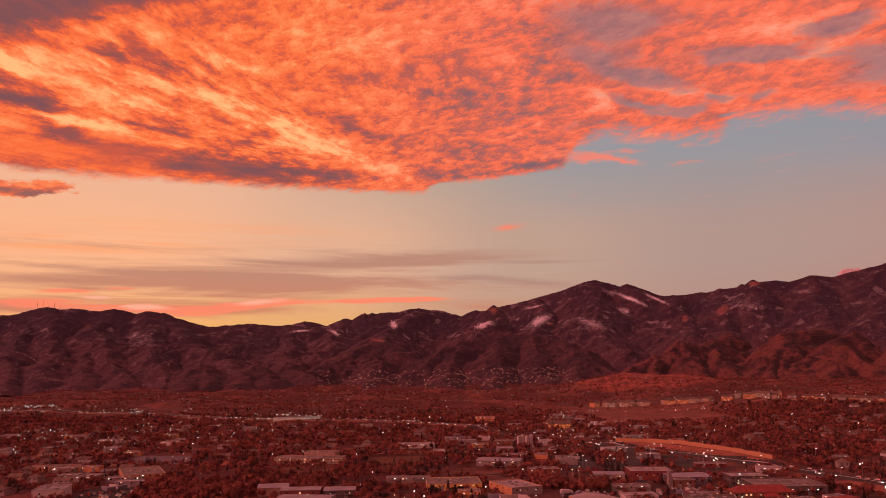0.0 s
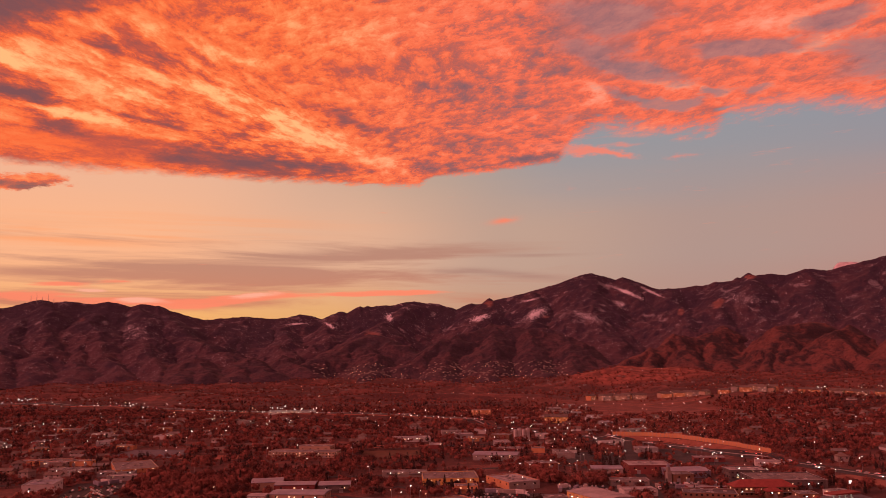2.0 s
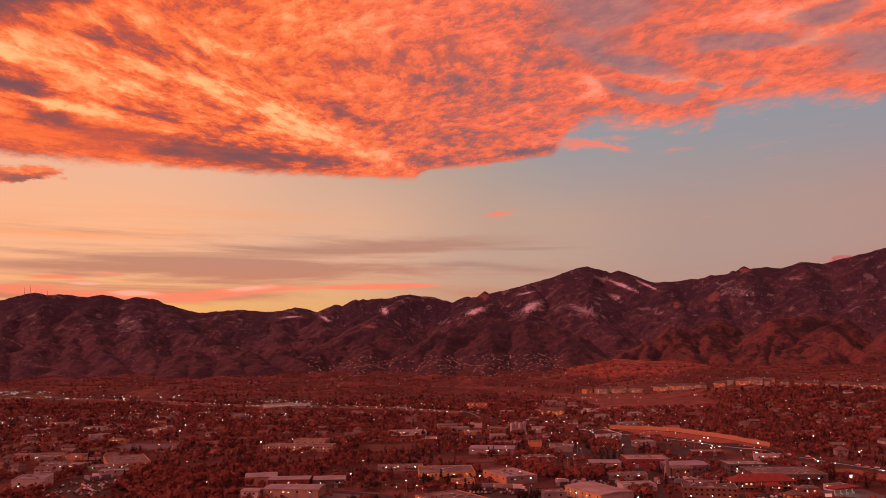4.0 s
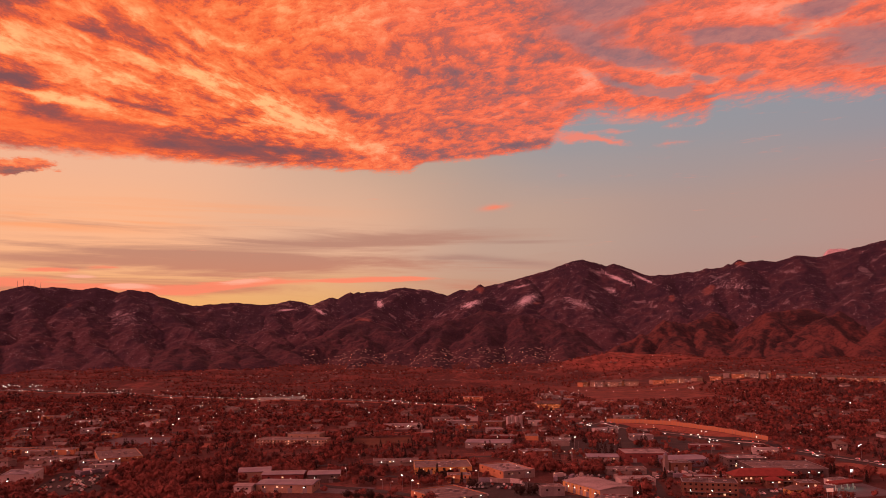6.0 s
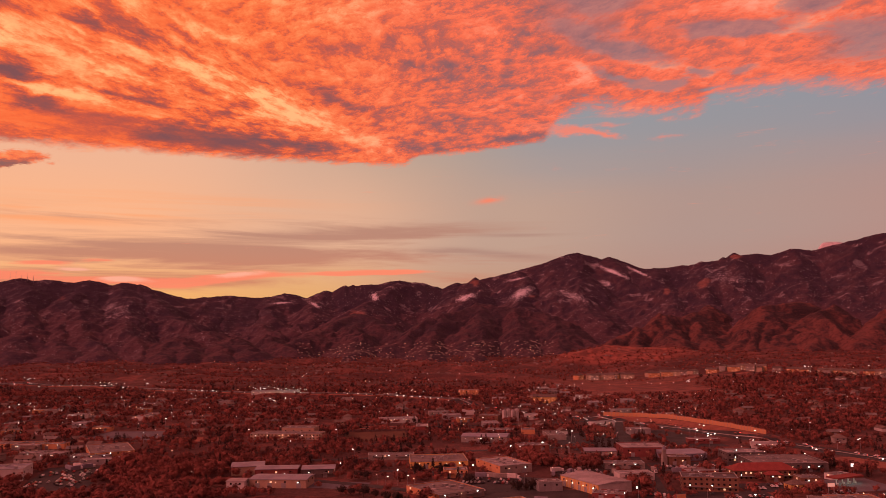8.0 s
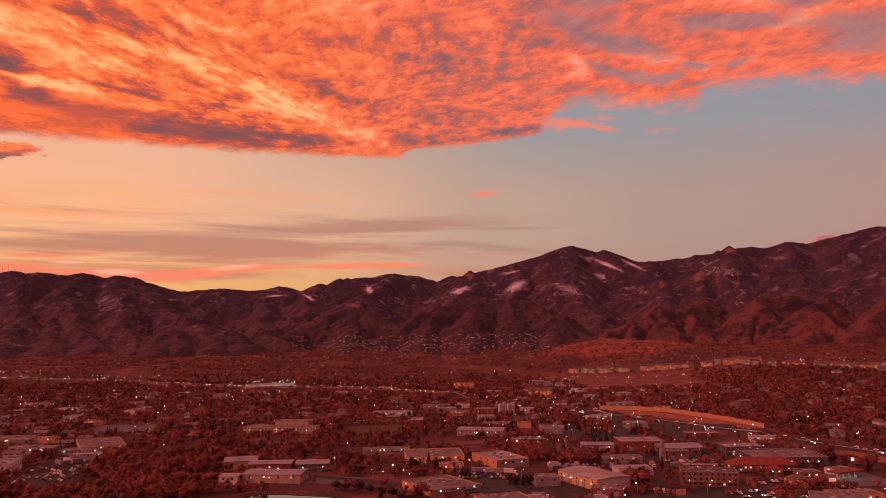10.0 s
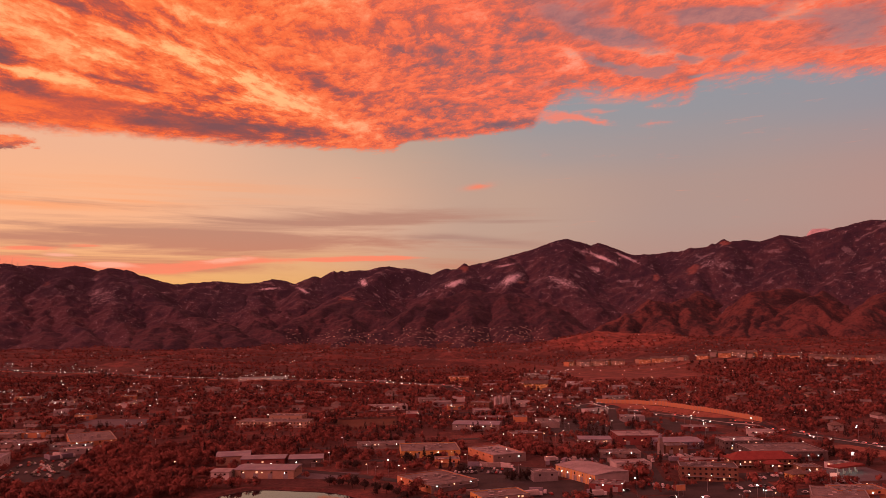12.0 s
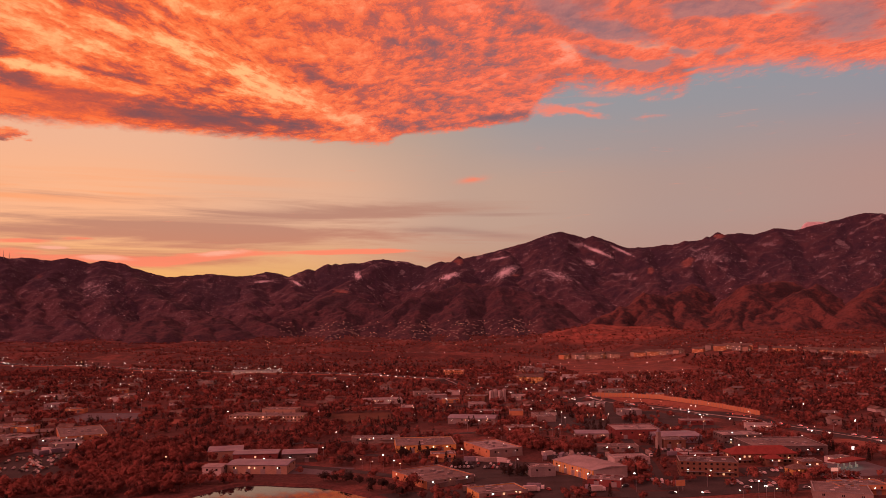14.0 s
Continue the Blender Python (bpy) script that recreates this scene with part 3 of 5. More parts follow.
# spurs: lines of bearing, height angle and distance that run down from the crest
SPURS_SOUTH = [[(-28.0, 2.6, 4150), (-28.3, 1.26, 3800), (-28.5, 0.1, 3450), (-28.6, -1.4, 3120)], [(-26.4, 3.5, 4300), (-26.0, 1.5, 3850), (-26.4, 0.2, 3450), (-26.8, -1.3, 3150)],
               [(-23.9, 2.9, 4180), (-24.2, 0.5, 3600), (-24.7, -1.2, 3150)], [(-23.9, 2.9, 4180), (-22.7, 0.5, 3560), (-22.2, -1.2, 3150)],
               [(-20.3, 3.35, 4300), (-20.3, 1.5, 3850), (-19.8, 0.0, 3400), (-19.3, -1.4, 3100)], [(-19.2, 3.1, 4300), (-17.4, 1.5, 3900), (-15.6, 0.3, 3550), (-14.6, -0.9, 3250)],
               [(-31.5, 2.6, 4200), (-31.8, 0.4, 3500), (-32.0, -1.4, 3100)]]
SPURS_MIDDLE = [[(-1.9, 3.55, 4600), (-3.6, 2.5, 4300), (-4.9, 1.5, 3850), (-5.2, -0.6, 3400)], [(-7.0, 2.9, 4600), (-7.8, 2.0, 4350), (-8.4, 0.8, 3900)], [(-13.9, 2.5, 4600), (-14.5, 1.3, 4200), (-15.2, 0.3, 3750)],
                [(3.6, 3.7, 4600), (2.9, 2.4, 4200), (2.4, 1.5, 3900)], [(7.2, 4.3, 4600), (7.0, 2.7, 4200), (6.6, 1.8, 3900)], [(10.8, 5.35, 4600), (11.0, 3.5, 4250), (11.4, 2.0, 3900), (12.2, 0.6, 3600)],
                [(13.1, 5.0, 4600), (14.8, 3.3, 4300), (16.4, 2.2, 4000)], [(-10.4, 2.5, 4600), (-11.2, 1.2, 4150), (-11.0, 0.2, 3700)]]
SPURS_NORTH = [[(16.4, 4.2, 4400), (16.9, 2.75, 4100), (17.4, 1.4, 3700)], [(20.0, 4.5, 4400), (19.4, 3.3, 4150), (19.6, 1.8, 3800)], [(21.5, 4.9, 4400), (21.8, 2.4, 3950), (22.0, 1.0, 3650)],
               [(25.2, 5.1, 4400), (25.6, 3.4, 4100), (25.8, 2.0, 3800)], [(28.6, 5.3, 4400), (28.9, 3.7, 4150), (28.1, 2.2, 3800)], [(31.5, 5.9, 4400), (31.0, 3.4, 4000), (30.6, 1.6, 3650)]]
SPURS_FRONT = [[(12.0, -1.7, 2880), (12.6, -0.9, 3000), (14.5, 0.1, 3180), (16.75, 1.2, 3360), (17.7, 1.0, 3420), (18.9, 0.95, 3460), (19.6, 1.6, 3700)], [(16.75, 1.2, 3360), (17.3, -0.2, 3120), (17.6, -1.5, 2880)],
               [(18.9, 0.95, 3460), (19.4, -0.5, 3120), (19.9, -1.7, 2860)], [(14.5, 0.1, 3180), (15.3, -1.5, 2860)], [(20.3, -1.3, 2900), (22.4, 0.32, 3200), (23.65, 1.44, 3450), (25.2, 1.85, 3680)],
               [(22.4, 0.32, 3200), (21.7, -1.5, 2860)], [(23.65, 1.44, 3450), (23.3, -0.2, 3120), (22.9, -1.5, 2880)], [(23.7, -0.9, 3000), (26.0, 0.9, 3360), (27.1, 1.5, 3620)]]
SPURS_FRONT += [[(26.0, 0.9, 3360), (27.7, -0.45, 3120), (29.1, -1.3, 2920)], [(26.0, 0.9, 3360), (25.6, -1.4, 2900)], [(28.3, -0.9, 2980), (30.5, 1.2, 3450), (32.0, 2.0, 3700)], [(33.0, -0.7, 2980), (35.0, 1.6, 3500)]]
SPURS_LOW = [[(-1.4, -0.1, 3300), (0.2, 0.95, 3500), (4.2, 2.1, 3760), (7.6, 1.5, 3660), (10.8, -0.3, 3360), (11.9, -1.1, 3120)], [(4.2, 2.1, 3760), (3.6, 0.3, 3320), (3.2, -1.5, 2920)], [(1.5, 1.35, 3580), (0.4, -0.6, 3160), (0.1, -1.6, 2900)],
             [(6.5, 1.7, 3690), (6.8, 0.0, 3300), (7.2, -1.5, 2930)], [(9.0, 0.8, 3520), (9.4, -0.7, 3160), (9.6, -1.6, 2900)], [(-4.9, 1.45, 3800), (-7.7, 0.1, 3450), (-10.6, -1.1, 3150)], [(-4.9, 1.45, 3800), (-1.6, 0.0, 3400)],
             [(-4.9, 1.45, 3800), (-5.0, -0.5, 3300), (-5.5, -1.6, 2950)]]
SPURS_LOW += [[(-18.3, -1.2, 3080), (-17.2, 0.0, 3330), (-15.9, -1.15, 3080)], [(-13.5, -0.1, 3380), (-12.2, -1.1, 3080)], [(-13.5, -0.1, 3380), (-14.3, -1.3, 3050)], [(-10.8, -0.15, 3380), (-9.8, -1.1, 3080)]]


def spot_at(a, e, r):
    """Bearing, height angle and distance to metres."""
    return np.array([math.sin(radians(a)) * r, math.cos(radians(a)) * r, 110 + r * math.tan(radians(e))])


def spur_height(x, y, lines, steep, seed):
    """The highest of all spurs, each falling off to its sides; the lines waver and their flanks are gullied."""
    wx = x + fbm(x / 260 + seed, y / 260, 4) * 60
    wy = y + fbm(x / 260 - seed, y / 260 + 9, 4) * 60
    best = np.full(x.shape, -60.0)
    for line in lines:
        pts = [spot_at(*p) for p in line]
        for p, q in zip(pts, pts[1:]):
            dx, dy = q[0] - p[0], q[1] - p[1]
            t = np.clip(((wx - p[0]) * dx + (wy - p[1]) * dy) / (dx * dx + dy * dy), 0, 1)
            d = np.hypot(wx - p[0] - t * dx, wy - p[1] - t * dy)
            best = np.maximum(best, p[2] + t * (q[2] - p[2]) - steep * (np.sqrt(d * d + 220) - 14.8))
    return best


def mountain(name, summits, lines, r_foot, r_crest, az_lo, az_hi, label, mat, steep=0.62, seed=0.0, hollow=1.9):
    az = np.linspace(az_lo, az_hi, int((az_hi - az_lo) * 15))
    rad = np.concatenate([np.linspace(r_foot, r_crest, 130), np.linspace(r_crest + 12, r_crest + 170, 8)])

    def height(x, y, a, r):
        s = np.clip((r - r_foot) / (r_crest - r_foot), 0, 1)
        z = -22 + 95 * s
        if summits:
            top = 110 + r_crest * np.tan(np.radians(crest(a, summits)))
            top = top + r_crest * np.tan(np.radians(0.035)) * (ridged(a * 1.1 + seed, a * 0 + seed, 4) - 0.75)
            under = 110 + r_crest * np.tan(np.radians(crest(a, summits, False)))
            z = -15 + (under + (top - under) * smooth(s, 0.88, 1.0) + 15) * s ** hollow
        z = np.maximum(z, spur_height(x, y, lines, steep, seed))
        warp = fbm(x / 300 + seed, y / 300, 3) * 0.5
        gully = ridged(x / 210 + seed + warp, y / 330 - seed + warp, 5, 0.55)
        crag = ridged(x / 75 - seed, y / 95 + warp, 4, 0.6)
        body = smooth(z, -10, 90) * np.sin(np.pi * np.clip(s, 0, 1)) ** 0.5
        z = z + body * ((gully - 0.85) * 9 + (crag - 0.8) * 5)
        if summits:
            z = np.where(r < r_crest, np.minimum(z, 110 + (top - 110) * (r / r_crest) - 14 * (1 - s)), z)
        ends = smooth(a, az_lo, az_lo + 3) * (1 - smooth(a, az_hi - 3, az_hi))
        return -15 + (z + 15) * ends - np.clip(r - r_crest, 0, None) * 1.1
    ob = sheet(name, az, rad, height, mat)
    return tagged(ob, label, "mountain", kind="structure")


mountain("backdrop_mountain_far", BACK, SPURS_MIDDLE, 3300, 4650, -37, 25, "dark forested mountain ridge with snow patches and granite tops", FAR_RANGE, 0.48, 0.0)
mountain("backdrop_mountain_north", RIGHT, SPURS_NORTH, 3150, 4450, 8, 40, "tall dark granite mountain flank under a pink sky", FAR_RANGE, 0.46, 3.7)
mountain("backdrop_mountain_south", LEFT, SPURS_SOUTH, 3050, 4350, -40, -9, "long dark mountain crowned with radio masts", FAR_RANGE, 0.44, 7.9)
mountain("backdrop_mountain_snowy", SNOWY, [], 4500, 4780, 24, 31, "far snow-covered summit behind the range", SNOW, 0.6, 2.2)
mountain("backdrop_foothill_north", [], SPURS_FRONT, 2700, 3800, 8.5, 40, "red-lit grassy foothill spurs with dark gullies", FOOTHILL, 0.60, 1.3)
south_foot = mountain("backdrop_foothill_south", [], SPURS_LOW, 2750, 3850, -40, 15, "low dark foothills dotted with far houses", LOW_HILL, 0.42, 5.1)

# ---- roads, lots, water ----
CLEAR = []      # stretches of the plan that stay free of trees: middle, turn, half length, half width
DICE = random.Random(5)


def keep_clear(x, y, turn, hx, hy):
    CLEAR.append((x, y, math.cos(radians(turn)), math.sin(radians(turn)), hx, hy))


def ribbon(name, line, width, mat, label, category, lift=0.15, step=14.0):
    """A strip of paving along a line of the plan, draped on the ground."""
    pts = []
    for (x0, y0), (x1, y1) in zip(line, line[1:]):
        n = max(1, int(math.hypot(x1 - x0, y1 - y0) / step))
        pts += [(x0 + (x1 - x0) * i / n, y0 + (y1 - y0) * i / n) for i in range(n)]
    pts.append(line[-1])
    p = np.array(pts, float)
    for _ in range(3):
        p[1:-1] = (p[:-2] + 2 * p[1:-1] + p[2:]) / 4
    d = np.gradient(p, axis=0)
    d /= np.linalg.norm(d, axis=1)[:, None]
    nrm = np.stack([-d[:, 1], d[:, 0]], 1)
    verts, faces = [], []
    cols = 5
    for i in range(len(p)):
        for k in range(cols):
            q = p[i] + nrm[i] * (k / (cols - 1) - 0.5) * width
            verts.append((q[0], q[1], float(land(q[0], q[1])) + lift))
    for i in range(len(p) - 1):
        for k in range(cols - 1):
            a = i * cols + k
            faces.append((a, a + cols, a + cols + 1, a + 1))
        keep_clear(*((p[i] + p[i + 1]) / 2), math.degrees(math.atan2(d[i, 1], d[i, 0])), step * 0.7, width / 2 + 2)
    ob = new(name, plain(name, verts, faces, mat))
    sol = ob.modifiers.new("thickness", "SOLIDIFY")
    sol.thickness = 0.12
    tagged(ob, label, category, kind="structure")
    return p


def patch(name, x, y, w, d, turn, mat, label, category, lift=0.10, clear=True):
    """A flat paved or planted rectangle."""
    n = max(1, int(max(w, d) / 25))
    verts, faces = [], []
    c, s = math.cos(radians(turn)), math.sin(radians(turn))
    for i in range(n + 1):
        for j in range(n + 1):
            u, v = (i / n - 0.5) * w, (j / n - 0.5) * d
            u += DICE.uniform(-1, 1) * 0.02 * w
            px, py = x + u * c - v * s, y + u * s + v * c
            verts.append((px, py, float(land(px, py)) + lift))
    for i in range(n):
        for j in range(n):
            a = i * (n + 1) + j
            faces.append((a, a + n + 1, a + n + 2, a + 1))
    if clear:
        keep_clear(x, y, turn, w / 2, d / 2)
    ob = new(name, plain(name, verts, faces, mat))
    sol = ob.modifiers.new("thickness", "SOLIDIFY")
    sol.thickness = 0.08
    return tagged(ob, label, category, kind="structure")


HIGHWAY = [(470, 430), (420, 590), (383, 708), (368, 739), (347, 795), (318, 861), (278, 940), (200, 1050), (70, 1225), (-120, 1385), (-315, 1445), (-500, 1545),
           (-640, 1660), (-835, 1735), (-1100, 1850)]
hw = ribbon("road_highway", HIGHWAY, 26, ASPHALT, "broad asphalt highway with evening traffic", "road", 0.2)
ribbon("road_median", [(x + 0.3, y) for x, y in HIGHWAY], 2.0, CONCRETE, "low concrete median barrier along the highway", "median", 0.75)
ribbon("road_avenue", [(60, 573), (88, 555), (134, 536), (172, 545), (228, 552), (294, 562), (380, 590), (440, 620)], 16, ASPHALT, "wide asphalt avenue between shops", "road", 0.16)
ribbon("road_lane", [(-150, 690), (-89, 651), (-39, 626), (7, 590), (40, 566), (60, 560)], 9, ASPHALT, "narrow asphalt lane past depots", "road", 0.16)
ribbon("road_mill", [(-40, 690), (20, 668), (85, 646), (120, 600), (128, 540)], 9, ASPHALT, "asphalt service road beside warehouses", "road", 0.17)
ribbon("road_cross", [(150, 560), (166, 640), (180, 760), (205, 900), (230, 1010)], 9, ASPHALT, "asphalt cross street lined with lamps", "road", 0.14)
ribbon("road_west", [(-420, 700), (-330, 752), (-250, 760), (-160, 745), (-60, 752), (30, 790), (180, 812)], 8, ASPHALT, "asphalt street among bare trees", "road", 0.14)
ribbon("road_far", [(-700, 1130), (-420, 1050), (-150, 985), (0, 985), (180, 1010), (320, 1120)], 9, ASPHALT, "asphalt street through the wooded suburb", "road", 0.15)
ribbon("road_bluff", [(330, 1290), (480, 1420), (700, 1520), (980, 1500)], 8, DIRT, "pale dirt track over the grassy rise", "track", 0.2)
ribbon("road_rise", [(160, 1600), (330, 1680), (520, 1660), (760, 1760)], 9, DIRT, "bare dirt track on the bluff", "track", 0.2)
ribbon("verge_far", [(x - 6, y - 20) for x, y in FAR_LINE], 8, DIRT, "dry ochre bank below the far highway", "verge", 0.5)
for (ax, ay), (bx, by) in zip(FAR_LINE, FAR_LINE[1:]):
    keep_clear((ax + bx) / 2, (ay + by) / 2 - 22, math.degrees(math.atan2(by - ay, bx - ax)), math.hypot(bx - ax, by - ay) / 2, 8)
keep_clear(400, 1560, 0, 120, 170)
keep_clear(-110, 610, -8, 52, 11)
keep_clear(-262, 622, 12, 30, 20)
keep_clear(-142, 658, 10, 26, 14)
keep_clear(372, 690, -68, 90, 30)
keep_clear(150, 1900, 0, 150, 110)
patch("lot_plant", 50, 634, 58, 40, -12, ASPHALT, "asphalt parking lot beside the plant", "parking lot")
patch("lot_cars", -284, 674, 48, 120, 12, ASPHALT, "asphalt lot crowded with parked cars", "parking lot")
patch("lot_school", -330, 940, 78, 75, -4, GREY_LOT, "wide grey paved lot among trees", "parking lot")
patch("lot_fuel", 296, 604, 50, 44, 8, GREY_LOT, "concrete fuel station forecourt", "forecourt")
patch("lot_motel", 245, 600, 60, 30, 0, ASPHALT, "asphalt parking lot in front of the motel", "parking lot", 0.11)
patch("lot_shops", 215, 690, 70, 40, 0, ASPHALT, "asphalt yard between low shops", "parking lot", 0.12)
patch("lot_depot", -75, 634, 58, 26, -14, GREY_LOT, "pale concrete depot yard", "yard", 0.11)
patch("lot_yard", 120, 668, 46, 34, 0, ASPHALT, "asphalt yard with parked trucks", "yard", 0.13)
patch("lot_long", 22, 600, 60, 22, 20, ASPHALT, "asphalt strip in front of the long shop", "parking lot", 0.12)
patch("lot_centre", 70, 586, 70, 44, -14, ASPHALT, "worn asphalt yard among warehouses", "yard", 0.09)
patch("lot_south", 30, 545, 110, 40, 8, ASPHALT, "asphalt parking lot by the avenue", "parking lot", 0.08, False)
patch("lot_east", 180, 570, 90, 40, -4, ASPHALT, "asphalt parking lot by the office block", "parking lot", 0.08, False)
patch("lot_works", 200, 850, 150, 130, 10, ASPHALT, "asphalt yards of the works district", "yard", 0.07, False)
patch("field_ochre", -252, 900, 66, 34, -8, DIRT, "bare ochre ball field", "field", 0.12)
patch("field_park", -55, 905, 66, 80, 6, LAWN, "dormant dark green sports field", "field", 0.12)
patch("field_park_edge", -45, 985, 80, 26, 2, DIRT, "bare dirt edge of the sports field", "field", 0.12)
ribbon("verge_highway", [(x - 9, y - 9) for x, y in WALL_LINE], 17, DIRT, "dry ochre grass bank below the sound wall", "verge", 0.12)
patch("verge_ramp", 376, 668, 46, 120, 18, DIRT, "dry ochre grass bank below the highway", "verge", 0.13)


def pond():
    n = 72
    bm_w, bm_b = bmesh.new(), bmesh.new()
    rim, rings = [], []
    for i in range(n):
        a = 2 * math.pi * i / n
        k = 1 + 0.06 * math.sin(3 * a + 1) + 0.03 * math.sin(7 * a)
        x, y = -82 + 56 * k * math.cos(a), 530 + 56 * k * math.sin(a) - 8.5 * math.cos(a)
        rim.append(bm_w.verts.new((x, y, 0.25)))
        ux, uy = math.cos(a), math.sin(a)
        rings.append([bm_b.verts.new((x + ux * o, y + uy * o, h)) for o, h in ((-1.5, 0.1), (0.5, 0.7), (2.5, 1.5), (5.5, 1.5), (9.0, 0.05))])
    bm_w.faces.new(rim)
    for i in range(n):
        p, q = rings[i], rings[(i + 1) % n]
        for k in range(4):
            bm_b.faces.new((p[k], q[k], q[k + 1], p[k + 1]))
    w = part("water_pond", bm_w, WATER, None)
    tagged(w, "still pond water mirroring the pink sky", "pond", kind="structure")
    b = part("pond_bank", bm_b, GROUND, None)
    tagged(b, "bare earth bank and path round the pond", "bank", kind="structure")
    keep_clear(-82, 528, 0, 64, 64)


pond()

# ---- buildings ----
UNIT_BOX = {}


def shared_box(name, w, d, h, mat):
    """One mesh for alike small boxes."""
    key = (name, round(w, 2), round(d, 2), round(h, 2), mat.name)
    if key not in UNIT_BOX:
        bm = bmesh.new()
        box(bm, -w / 2, -d / 2, 0, w / 2, d / 2, h)
        me = bpy.data.meshes.new(name)
        bm.to_mesh(me)
        bm.free()
        me.materials.append(mat)
        UNIT_BOX[key] = me
    return UNIT_BOX[key]


def piece(name, me, parent, x, y, z, turn=0.0, label=""):
    ob = new(name, me)
    ob.parent = parent
    ob.matrix_basis = pose(x, y, z, 0, 0, turn)
    return tagged(ob, label)


def shell(bm, w, d, h, t=0.35):
    """Four walls with thickness."""
    box(bm, 0, d - t, 0, w, d, h)
    box(bm, 0, t, 0, t, d - t, h)
    box(bm, w - t, t, 0, w, d - t, h)


def building(name, x, y, w, turn, d, h, wall, roof, label, category="warehouse", kind="flat", storeys=1, lit=0.15, doors=2, units=3, ribs=False, group="", wstep=0.0, side=""):
    b = thing(name, pose(x, y, float(land(x, y)), 0, 0, turn), label, category, group)
    keep_clear(x + (w * math.cos(radians(turn)) - d * math.sin(radians(turn))) / 2, y + (w * math.sin(radians(turn)) + d * math.cos(radians(turn))) / 2, turn,
               w / 2 + 3, d / 2 + 3)
    bm = bmesh.new()
    box(bm, 0, 0, 0, w, 0.35, h)
    part("front_wall", bm, WALLS[wall], b)
    bm = bmesh.new()
    shell(bm, w, d, h)
    if ribs:
        k = int(w / 1.6)
        for i in range(1, k):
            box(bm, i * w / k - 0.12, -0.14, 0, i * w / k + 0.12, 0.0, h - 0.3)
        k = int(d / 1.6)
        for i in range(1, k):
            box(bm, -0.14, i * d / k - 0.12, 0, 0.0, i * d / k + 0.12, h - 0.3)
    # side gives these walls another colour, mostly a warm one painted for light on them
    part("wall", bm, WALLS[side or wall], b)
    bm = bmesh.new()
    if kind == "flat":
        box(bm, 0.35, 0.35, h - 0.9, w - 0.35, d - 0.35, h - 0.5)
        top = part("roof", bm, ROOFS[roof], b)
        bm = bmesh.new()
        box(bm, -0.12, -0.12, h, w + 0.12, 0.42, h + 0.18)
        box(bm, -0.12, d - 0.42, h, w + 0.12, d + 0.12, h + 0.18)
        box(bm, -0.12, 0.42, h, 0.42, d - 0.42, h + 0.18)
        box(bm, w - 0.42, 0.42, h, w + 0.12, d - 0.42, h + 0.18)
        part("coping", bm, STEEL, top)
    else:
        rise = d * (0.045 if kind == "low" else 0.28)
        o = 0.5
        hip = d * 0.5 if kind == "hip" else 0.0
        vs = [bm.verts.new(c) for c in ((-o, -o, h), (w + o, -o, h), (w + o, d + o, h), (-o, d + o, h), (-o + hip, d / 2, h + rise), (w + o - hip, d / 2, h + rise),
                                        (-o, -o, h - 0.25), (w + o, -o, h - 0.25), (w + o, d + o, h - 0.25), (-o, d + o, h - 0.25))]
        for f in ((0, 1, 5, 4), (2, 3, 4, 5), (1, 2, 5), (3, 0, 4), (6, 7, 1, 0), (7, 8, 2, 1), (8, 9, 3, 2), (9, 6, 0, 3), (9, 8, 7, 6)):
            bm.faces.new([vs[i] for i in f])
        top = part("roof", bm, ROOFS[roof], b)
    rng = random.Random(name + str(round(x)))
    sh = h / storeys
    if doors:
        dh = min(3.6, sh * 0.7)
        door = shared_box("door", 3.2, 0.10, dh, WALLS["metal"])
        for i in range(doors):
            piece("door", door, b, (i + 0.5) * w / doors + rng.uniform(-1, 1), -0.07, 0.02)
    ww, wh = 1.4, min(1.25, sh * 0.4)
    lit *= 0.45
    pane, hot = shared_box("window", ww, 0.10, wh, GLASS), shared_box("window", ww, 0.10, wh, LIT_GLASS)
    for s in range(storeys):
        z = s * sh + sh * (0.35 if storeys > 1 else 0.6)
        n = max(2, int(w / (wstep or (3.6 if storeys > 1 else 8.5))))
        for i in range(n):
            piece("window", hot if rng.random() < lit else pane, b, (i + 0.5) * w / n, -0.06, z)
        n = 0 if wstep else max(1, int(d / (4.5 if storeys > 1 else 10.0)))
        for i in range(n):
            if x > 0:
                piece("window", hot if rng.random() < lit else pane, b, -0.06, (i + 0.5) * d / n, z, 90)
            else:
                piece("window", hot if rng.random() < lit else pane, b, w + 0.06, (i + 0.5) * d / n, z, 90)
    if lit and group != "suburban houses":
        for i in range(max(1, int(w / 11))):
            bulb = LAMP_WHITE if rng.random() < 0.6 else LAMP_WARM
            piece("wall_lamp", shared_box("wall_lamp", 0.55, 0.35, 0.35, bulb), b, (i + 0.5) * w / max(1, int(w / 11)) + rng.uniform(-2, 2), -0.2, min(h - 0.8, 3.9))
    if category in ("shop", "lodge", "diner", "office", "motel", "workshop"):
        bm = bmesh.new()
        for k in range(2):
            box(bm, w * (0.08 + 0.5 * k), -1.5, 3.0, w * (0.42 + 0.5 * k), -0.02, 3.22)
        part("awning", bm, rng.choice((STEEL, WALLS["maroon"], WALLS["dark"])), b)
